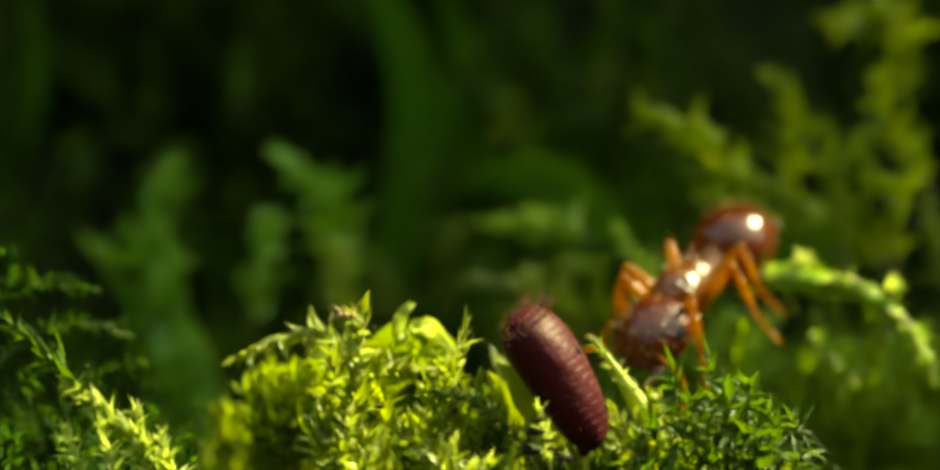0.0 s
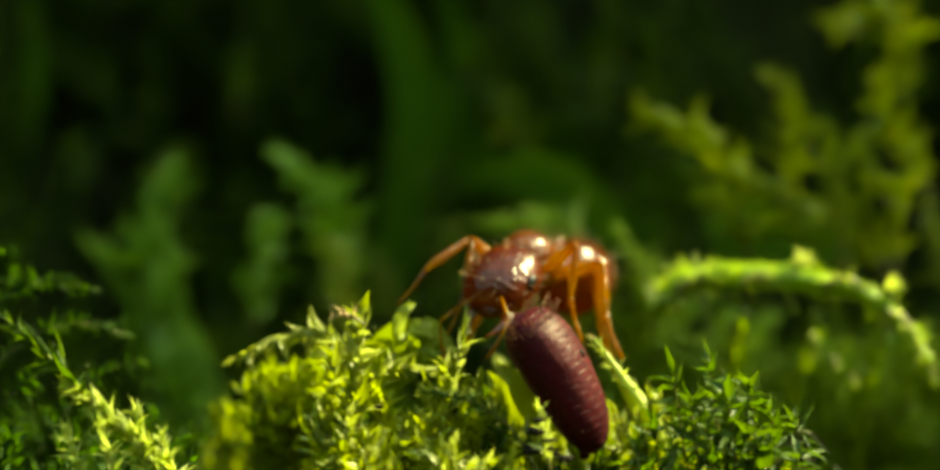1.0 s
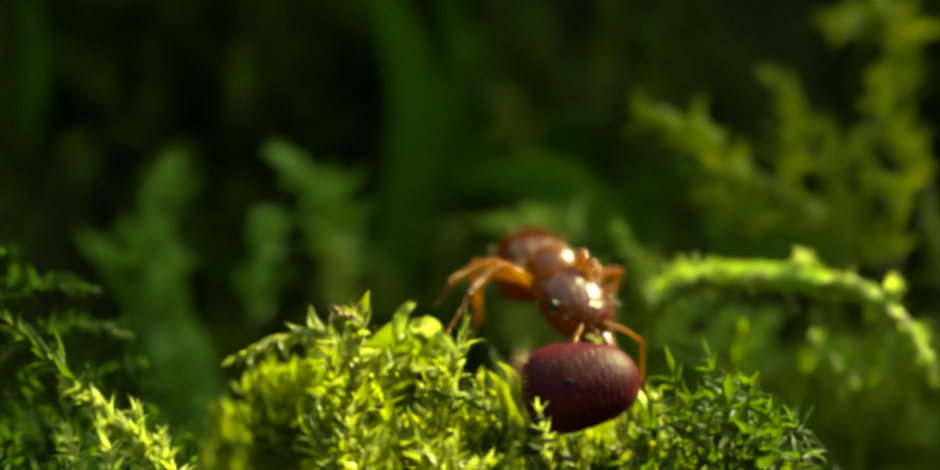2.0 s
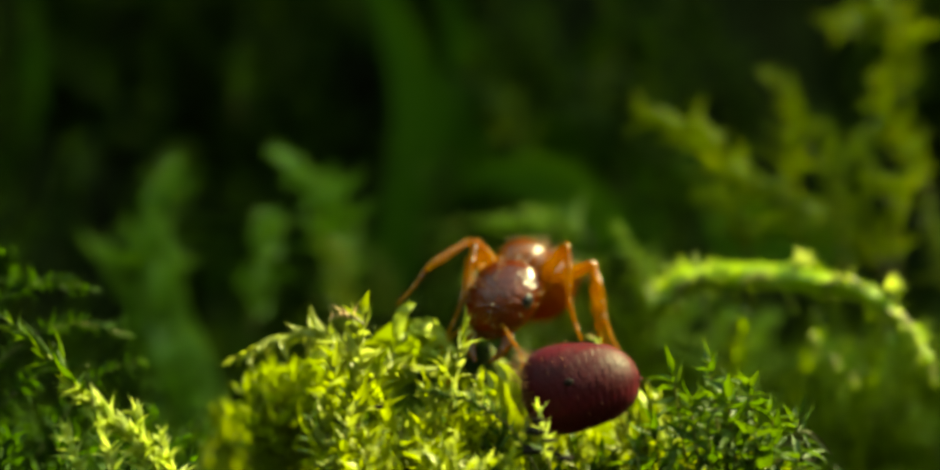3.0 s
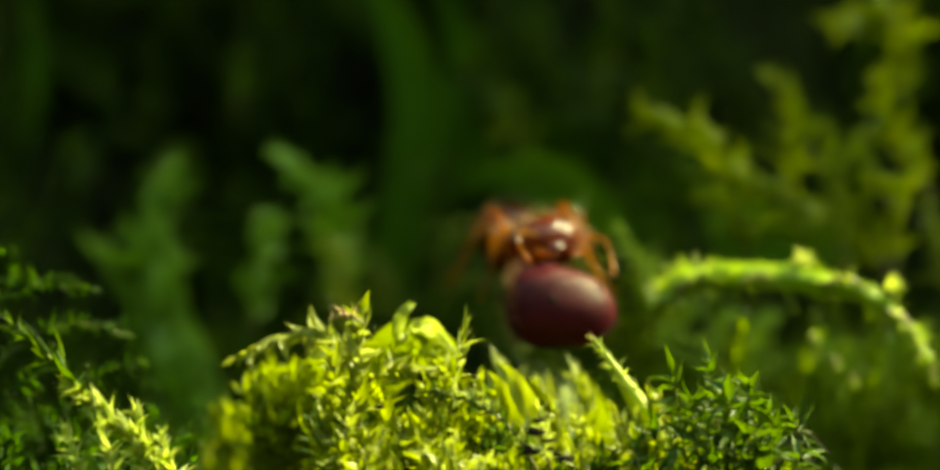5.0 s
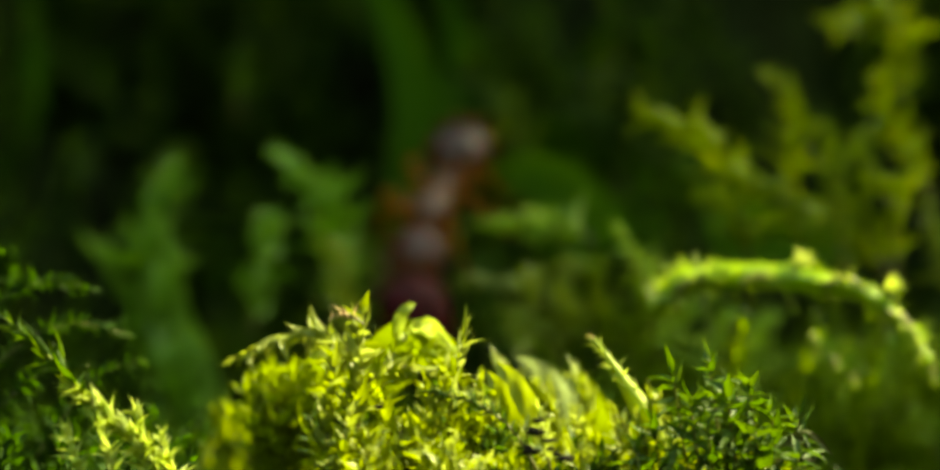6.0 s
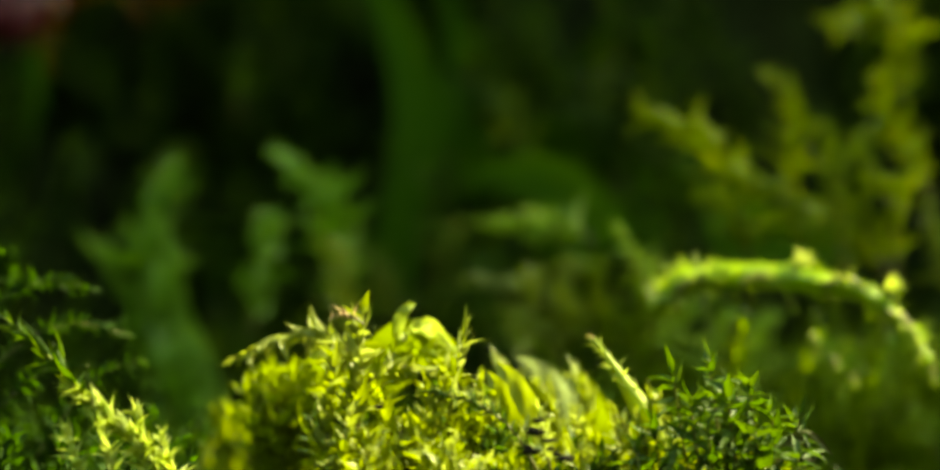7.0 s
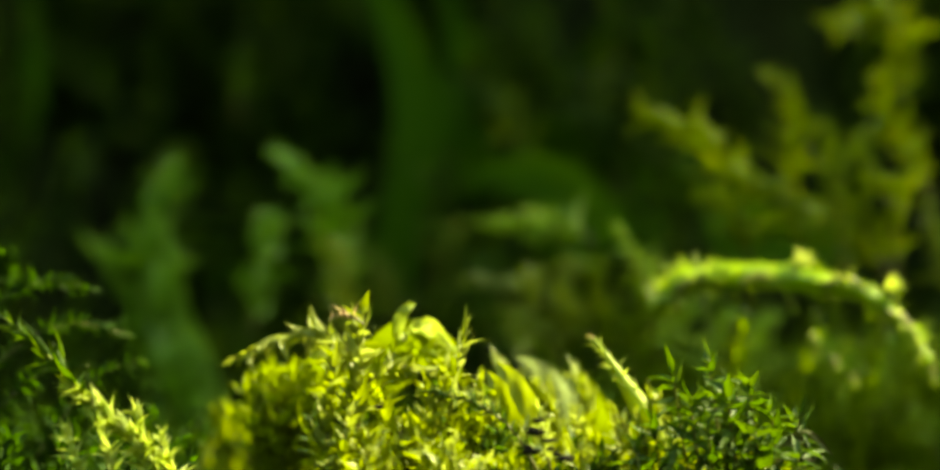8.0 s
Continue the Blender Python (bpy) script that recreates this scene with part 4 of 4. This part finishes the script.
CRUMBS = [(1.28, -1.5, 8.17, 0.19), (1.34, -1.5, 8.4, 0.14), (1.2, -1.5, 7.8, 0.18), (1.84, -1.5, 7.65, 0.18), (1.53, -1.5, 8.0, 0.14), (1.6, -1.5, 7.83, 0.12),
          (-1.77, -0.9, 8.62, 0.12), (-0.5, -0.9, 7.9, 0.06), (*(1.22, -0.5, 8.17), 0.1), (*(1.44, -0.5, 7.98), 0.08), (*(1.16, -0.6, 7.81), 0.1), (*(1.73, -0.6, 7.66), 0.11), (*(-1.74, -0.7, 8.68), 0.07),
          (*(6.69, -0.3, 7.49), 0.16), (*(6.37, -0.3, 7.51), 0.1), (*(-7.79, -0.4, 7.71), 0.08)]
crumbs()


# ---- what moves ----
def basis(at, forward, up):
    """Pose in metres with x along forward and z near up; at in mm."""
    f = unit(forward)
    y = unit(np.cross(up, f))
    z = np.cross(f, y)
    m = Matrix(((f[0], y[0], z[0], at[0] * MM), (f[1], y[1], z[1], at[1] * MM), (f[2], y[2], z[2], at[2] * MM), (0, 0, 0, 1)))
    return m


def bone(a, b, up):
    return basis(a, np.array(b) - np.array(a), up)


ANT_KEYS = []


def ant_at(t, head, thorax, gaster, up=(0, -0.15, 1)):
    ANT_KEYS.append((t, np.array(head), np.array(thorax), np.array(gaster), np.array(up, float)))


ant_at(0, (3.76, 3.1, 9.69), (4.71, 4.6, 10.85), (5.91, 6.6, 11.76))
ant_at(0.1, (3.53, 3.1, 9.88), (4.73, 4.6, 10.8), (5.96, 6.6, 11.73))
ant_at(0.2, (3.21, 3.1, 10.16), (4.62, 4.4, 10.79), (5.94, 6.4, 11.72))
ant_at(0.3, (2.97, 3.1, 11.01), (4.28, 4.2, 11.09), (5.63, 6.2, 11.72))
ant_at(0.4, (1.98, 3.1, 11.06), (3.31, 4.2, 11.22), (4.63, 6.2, 11.73))
ant_at(0.5, (2.16, 2.9, 10.95), (3.08, 4.2, 11.25), (3.84, 6.4, 11.6))
ant_at(0.6, (2.16, 2.7, 10.79), (2.84, 4.3, 11.38), (3.26, 7.5, 11.37))
ant_at(0.7, (2.07, 2.7, 11.07), (2.9, 4.3, 11.34), (3.37, 7.5, 11.3))
ant_at(0.8, (1.69, 2.3, 10.89), (2.32, 3.7, 11.45), (3.32, 6.3, 11.0))
ant_at(0.9, (1.33, 2.3, 11.0), (1.96, 3.7, 11.42), (2.96, 6.3, 10.97))
ant_at(1, (0.73, 2.3, 11.09), (1.36, 3.7, 11.47), (2.36, 6.3, 11.02))
ant_at(1.1, (1.01, 2.3, 11.01), (1.64, 3.7, 11.47), (2.64, 6.3, 11.02))
ant_at(1.2, (1.1, 2.3, 11.13), (1.73, 3.7, 11.51), (2.73, 6.3, 11.06))
ant_at(1.3, (1.36, 2.5, 11.02), (1.44, 4.3, 11.35), (1.18, 7.5, 11.34))
ant_at(1.4, (2.27, 2.9, 10.6), (1.64, 4.3, 11.4), (1.22, 7.5, 11.3))
ant_at(1.5, (2.75, 3.2, 10.51), (1.71, 4.3, 11.32), (1.08, 7.5, 11.26))
ant_at(1.6, (2.88, 3.3, 10.51), (1.75, 4.3, 11.32), (1.08, 7.5, 11.29))
ant_at(1.7, (2.81, 3.3, 10.38), (1.9, 4.3, 11.3), (1.29, 7.5, 11.26))
ant_at(2.2, (1.97, 2.7, 10.64), (1.63, 4.3, 11.25), (1.38, 7.5, 11.26))
ant_at(2.8, (1.4, 2.4, 10.7), (1.64, 3.8, 11.53), (1.94, 6.6, 11.03))
ant_at(2.9, (0.92, 2.4, 10.47), (1.29, 3.8, 11.46), (1.59, 6.6, 10.96))
ant_at(3, (0.69, 2.4, 10.64), (1.22, 3.8, 11.33), (1.52, 6.6, 10.83))
ant_at(3.1, (0.58, 2.4, 10.57), (1.09, 3.8, 11.29), (1.39, 6.6, 10.79))
ant_at(3.2, (0.81, 2.4, 10.37), (1.23, 3.8, 11.29), (1.53, 6.6, 10.79))
ant_at(3.3, (0.89, 2.4, 10.68), (1.29, 3.8, 11.33), (1.59, 6.6, 10.83))
ant_at(3.4, (0.94, 2.4, 10.6), (1.32, 3.8, 11.31), (1.62, 6.6, 10.81))
ant_at(3.5, (0.84, 2.4, 10.66), (1.31, 3.8, 11.4), (1.61, 6.6, 10.9))
ant_at(3.6, (1.14, 2.4, 11.25), (1.54, 3.8, 11.66), (1.84, 6.6, 11.16))
ant_at(3.7, (1.03, 2.4, 10.85), (1.48, 3.8, 11.5), (1.78, 6.6, 11.0))
ant_at(3.8, (0.73, 2.4, 10.42), (1.17, 3.8, 11.29), (1.47, 6.6, 10.79))
ant_at(3.9, (0.84, 2.4, 10.62), (1.27, 3.8, 11.35), (1.57, 6.6, 10.85))
ant_at(4, (1.03, 2.4, 10.41), (1.37, 3.8, 11.35), (1.67, 6.6, 10.85))
ant_at(4.1, (1.26, 2.4, 10.62), (1.5, 3.8, 11.4), (1.8, 6.6, 10.9))
ant_at(4.2, (1.36, 2.4, 10.77), (1.55, 3.8, 11.46), (1.85, 6.6, 10.96))
ant_at(4.3, (1.14, 2.4, 10.62), (1.48, 3.8, 11.37), (1.78, 6.6, 10.87))
ant_at(4.4, (1.55, 2.4, 10.72), (1.58, 3.8, 11.42), (1.88, 6.6, 10.92))
ant_at(4.5, (2.4, 2.6, 10.67), (1.57, 4.4, 11.18), (1.18, 7.6, 11.14))
ant_at(4.6, (2.2, 2.5, 11.35), (1.75, 4.1, 11.15), (1.2, 7.1, 11.0))
ant_at(4.7, (2.3, 2.7, 11.7), (1.9, 4.3, 11.3), (1.4, 7.2, 10.95))
ant_at(4.9, (1.98, 5.2, 11.8), (1.6, 6.9, 11.6), (1.2, 9.5, 11.4))
ant_at(5.1, (1.31, 7.1, 11.82), (1.06, 8.8, 12.1), (0.96, 11.2, 12.46))
ant_at(5.3, (0.52, 10.5, 11.6), (0.68, 12.0, 12.47), (0.92, 14.4, 13.24))
ant_at(5.55, (-0.43, 13.0, 11.43), (0.17, 14.2, 12.87), (0.71, 16.7, 14.05))
ant_at(5.8, (-1.01, 14.7, 11.49), (-0.22, 15.8, 13.09), (0.6, 18.6, 14.59))
ant_at(5.9, (-1.1, 14.8, 11.34), (-0.5, 15.8, 12.96), (0.3, 18.6, 14.59))
ant_at(6, (-1.44, 14.9, 11.11), (-0.9, 16.0, 12.78), (-0.09, 18.6, 14.59))
ant_at(6.1, (-1.52, 15.1, 11.88), (-1.13, 16.2, 13.6), (-0.41, 18.6, 15.28))
ant_at(6.2, (-1.48, 15.3, 12.8), (-1.58, 16.4, 14.62), (-1.58, 18.6, 16.5))
ant_at(6.3, (-0.49, 15.3, 14.58), (-0.88, 16.6, 15.57), (-1.27, 18.4, 16.79))
ant_at(6.4, (-3.01, 15.7, 16.07), (-1.64, 16.8, 16.69), (-0.55, 18.6, 17.05))
ant_at(6.5, (-4.42, 15.9, 17.17), (-2.75, 17.0, 17.41), (-0.87, 18.6, 17.7))
ant_at(6.6, (-5.68, 16.1, 17.81), (-3.87, 17.2, 18.22), (-1.85, 18.8, 18.52))
ant_at(6.8, (-9.37, 18.0, 19.42), (-7.39, 19.0, 19.36), (-5.53, 20.2, 19.31))
ant_at(7.0, (-11.62, 18.0, 17.97), (-10.32, 19.0, 19.03), (-8.67, 20.2, 19.31))
ant_at(7.15, (-11.62, 18.0, 15.24), (-11.3, 19.0, 16.43), (-10.82, 20.2, 18.32))
ant_at(7.3, (-12.1, 18.0, 15.88), (-12.03, 19.0, 17.08), (-11.65, 20.2, 18.82))
ant_at(7.5, (-17.88, 18.0, 16.85), (-17.16, 19.0, 17.73), (-16.28, 20.2, 18.98))
ant_at(8.0, (-25.75, 18.0, 17.33), (-24.64, 19.0, 17.89), (-23.4, 20.2, 18.49))


def planted(t):
    """Feet that stand still on the moss while the ant works on the caterpillar: leg and place, by time."""
    if 0.62 < t < 4.55:
        return FEET
    if 4.55 < t < 4.75:
        return {(0, -1): FEET[9, 9], (1, -1): FEET[1, -1]}
    return {}


FEET = {(1, -1): (-1.54, 2.6, 10.54), (0, -1): (-0.49, 2, 9.91), (2, -1): (-0.18, 5.2, 9.39), (1, 1): (3.23, 2.8, 9.37), (2, 1): (3.11, 5.2, 9.26), (0, 1): (2.35, 2.0, 9.75), (9, 9): (1.11, 2.6, 8.88)}


def ant_motion():
    rows = {}

    def key(ob, t, m):
        rows.setdefault(ob, []).append((t, m))

    for t, head, tho, gas, up in ANT_KEYS:
        fwd = unit(unit(head - tho) * 0.5 + unit(tho - gas) * 0.8)
        body = basis(tho, fwd, up)
        inv = body.inverted()
        key(ant_root, t, body)

        def to_body(p):
            return np.array(inv @ Vector(np.array(p, float) * MM)) / MM / ANT

        neck = np.array((0.80, 0, -0.02))
        hd = unit(to_body(head) - neck)
        hup = unit(np.array((0, 0, 1.0)) + 0.0 * hd)
        hm = basis(neck + hd * 0.62, hd, hup if abs(hd[2]) < 0.9 else np.array((-1.0, 0, 0.3)))
        key(ant_part["head"], t, hm)
        waist = np.array((-0.64, 0, -0.06))
        gd = unit(to_body(gas) - waist)
        gd = unit(gd if gd[0] < -0.3 else (-0.3, gd[1], gd[2]))
        key(ant_part["petiole"], t, basis(waist + gd * 0.2, -gd, (0, 0, 1)))
        key(ant_part["postpetiole"], t, basis(waist + gd * 0.52, -gd, (0, 0, 1)))
        key(ant_part["gaster"], t, basis(waist + gd * 1.4, -gd, (0, 0, 1)))
        for s in (1, -1):
            w = 16 * math.sin(t * 9.0 + s * 1.3) + 9 * math.sin(t * 17.0 + s)
            key(ant_part["antenna", s], t, pose(0.42 * MM, s * 0.17 * MM, 0.1 * MM, 0, 0.7 * w + 14, w * 0.6))
        fixed = planted(t)
        for i in range(3):
            for s in (1, -1):
                leg, tib, tar = ant_part["leg", i, s]
                hip = np.array(HIPS[i]) * (1, s, 1)
                ph = t * 26 + (0 if (i + (s > 0)) % 2 else math.pi)
                foot = np.array(((1.45, 0.2, -1.5)[i], s * (1.1, 1.6, 1.25)[i], -1.0)) + 0.35 * np.array((math.cos(ph), 0, max(0, math.sin(ph)) * 0.8))
                if (i, s) in fixed:
                    want = to_body(fixed[i, s])
                    if np.linalg.norm(want - hip) < 2.75 and want[1] * s > -0.3:
                        foot = want
                out = unit((foot - hip) * (1, 1, 0))
                reach = foot - hip
                if np.linalg.norm(reach) > 2.6:
                    foot = hip + unit(reach) * 2.6
                ankle = foot + TARSUS * unit(unit(hip - foot) * 0.75 + np.array((0, 0, 0.7)))
                d = ankle - hip
                L = min(max(np.linalg.norm(d), 0.35), FEMUR + TIBIA - 0.02)
                dn = unit(d)
                ankle = hip + dn * L
                ca = (FEMUR ** 2 + L ** 2 - TIBIA ** 2) / (2 * FEMUR * L)
                ca = min(max(ca, -1), 1)
                pole = unit(np.array((0, 0, 1.0)) + 1.1 * out)
                pole = unit(pole - dn * np.dot(pole, dn))
                knee = hip + FEMUR * (dn * ca + pole * math.sqrt(1 - ca * ca))
                tip = ankle + TARSUS * unit(foot - ankle)
                side = unit(np.cross(dn, pole))
                lm = bone(hip, knee, np.cross(side, knee - hip))
                tm = bone(knee, ankle, np.cross(side, ankle - knee))
                rm = bone(ankle, tip, np.cross(side, tip - ankle) + 1e-4)
                key(leg, t, lm)
                key(tib, t, lm.inverted() @ tm)
                key(tar, t, lm.inverted() @ rm)
    for ob, r in rows.items():
        walk(ob, r)


def stretched(i):
    """A segment's pose in the caterpillar lying long (x from blunt to pointed end), in mm."""
    s = (i + 0.5) / SEGMENTS - 0.5
    return pose(s * BODY * MM, 0, (0.10 - 0.5 * s * s) * MM, 0, s * 20, 0)


def hunched(i):
    s = (i + 0.5) / SEGMENTS - 0.5
    return pose(s * 2.3 * MM, 0, (0.14 - 0.9 * s * s) * MM, 0, s * 44, 0)


CAT_ROWS = []


def cat_at(t, x, y, z, tilt, roll):
    CAT_ROWS.append((t, pose(x * MM, y * MM, z * MM, 0, -tilt, 0) @ pose(0, 0, 0, roll, 0, 0)))


cat_at(0, 1.69, 0.4, 9.03, -58, 15)
cat_at(0.7, 1.69, 0.4, 9.03, -58, 15)
cat_at(0.9, 1.74, 0.4, 9, -60, 15)
cat_at(1.1, 1.79, 0.4, 8.99, -60, 15)
cat_at(1.2, 2.07, 0.4, 8.9, -45, 45)
cat_at(1.3, 2.22, 0.4, 8.88, -2, 68)
cat_at(1.4, 2.22, 0.4, 8.9, 8, 68)
cat_at(1.6, 2.25, 0.4, 8.93, 10, 68)
cat_at(1.7, 2.25, 0.4, 8.92, 10, 68)
cat_at(2.8, 2.25, 0.4, 8.92, 10, 68)
cat_at(3.6, 2.25, 0.4, 8.9, 12, 68)
cat_at(4.3, 2.25, 0.4, 8.9, 12, 68)
cat_at(4.4, 2.43, 0.5, 8.88, 13, 68)
cat_at(4.5, 2.75, 0.7, 8.92, 8, 68)
cat_at(4.6, 2.94, 1.1, 9.77, 9, 68)
cat_at(4.7, 2.73, 1.6, 10.17, 8, 68)
cat_at(4.9, 2.34, 4.1, 10.35, 0, 68)
cat_at(5.1, 1.55, 5.9, 10.36, -20, 68)
cat_at(5.3, 0.51, 9.7, 10.04, -50, 68)
cat_at(5.55, -0.65, 12.5, 9.96, -70, 68)
cat_at(5.8, -1.28, 14.5, 10.2, -80, 68)
cat_at(5.9, -1.34, 14.5, 10.05, -80, 68)
cat_at(6, -1.43, 14.5, 9.74, -80, 68)
cat_at(6.1, -1.44, 14.7, 10.5, -80, 68)
cat_at(6.2, -1.36, 14.7, 11.3, -80, 68)
cat_at(6.3, 0.06, 14.7, 13.13, -70, 68)
cat_at(6.4, -4.37, 15.1, 16.03, -35, 68)
cat_at(6.5, -5.93, 15.3, 17.05, -15, 68)
cat_at(6.6, -7.18, 15.5, 17.6, 0, 68)
cat_at(6.8, -10.35, 17.0, 19.15, 0, 68)
cat_at(7.0, -12.57, 17.0, 17.73, 0, 68)
cat_at(7.15, -12.57, 17.0, 15.04, 0, 68)
cat_at(7.3, -13.04, 17.0, 15.67, 0, 68)
cat_at(7.5, -18.74, 17.0, 16.62, 0, 68)
cat_at(8.0, -26.49, 17.0, 17.1, 0, 68)


def motions():
    ant_motion()
    walk(cat_root, CAT_ROWS)
    for i, seg in enumerate(cat_segs):
        a, b = stretched(i), hunched(i)
        walk(seg, [(0.0, a), (0.9, a), (1.1, a), (1.2, a.lerp(b, 0.6)), (1.3, b), (4.0, b), (8.0, b)])
    a, b = stretched(SEGMENTS - 1) @ pose(-0.05 * MM, 0, -0.22 * MM), hunched(SEGMENTS - 1) @ pose(-0.05 * MM, 0, -0.22 * MM)
    walk(cat_tail, [(0.0, a), (1.1, a), (1.2, a.lerp(b, 0.6)), (1.3, b), (8.0, b)])


motions()
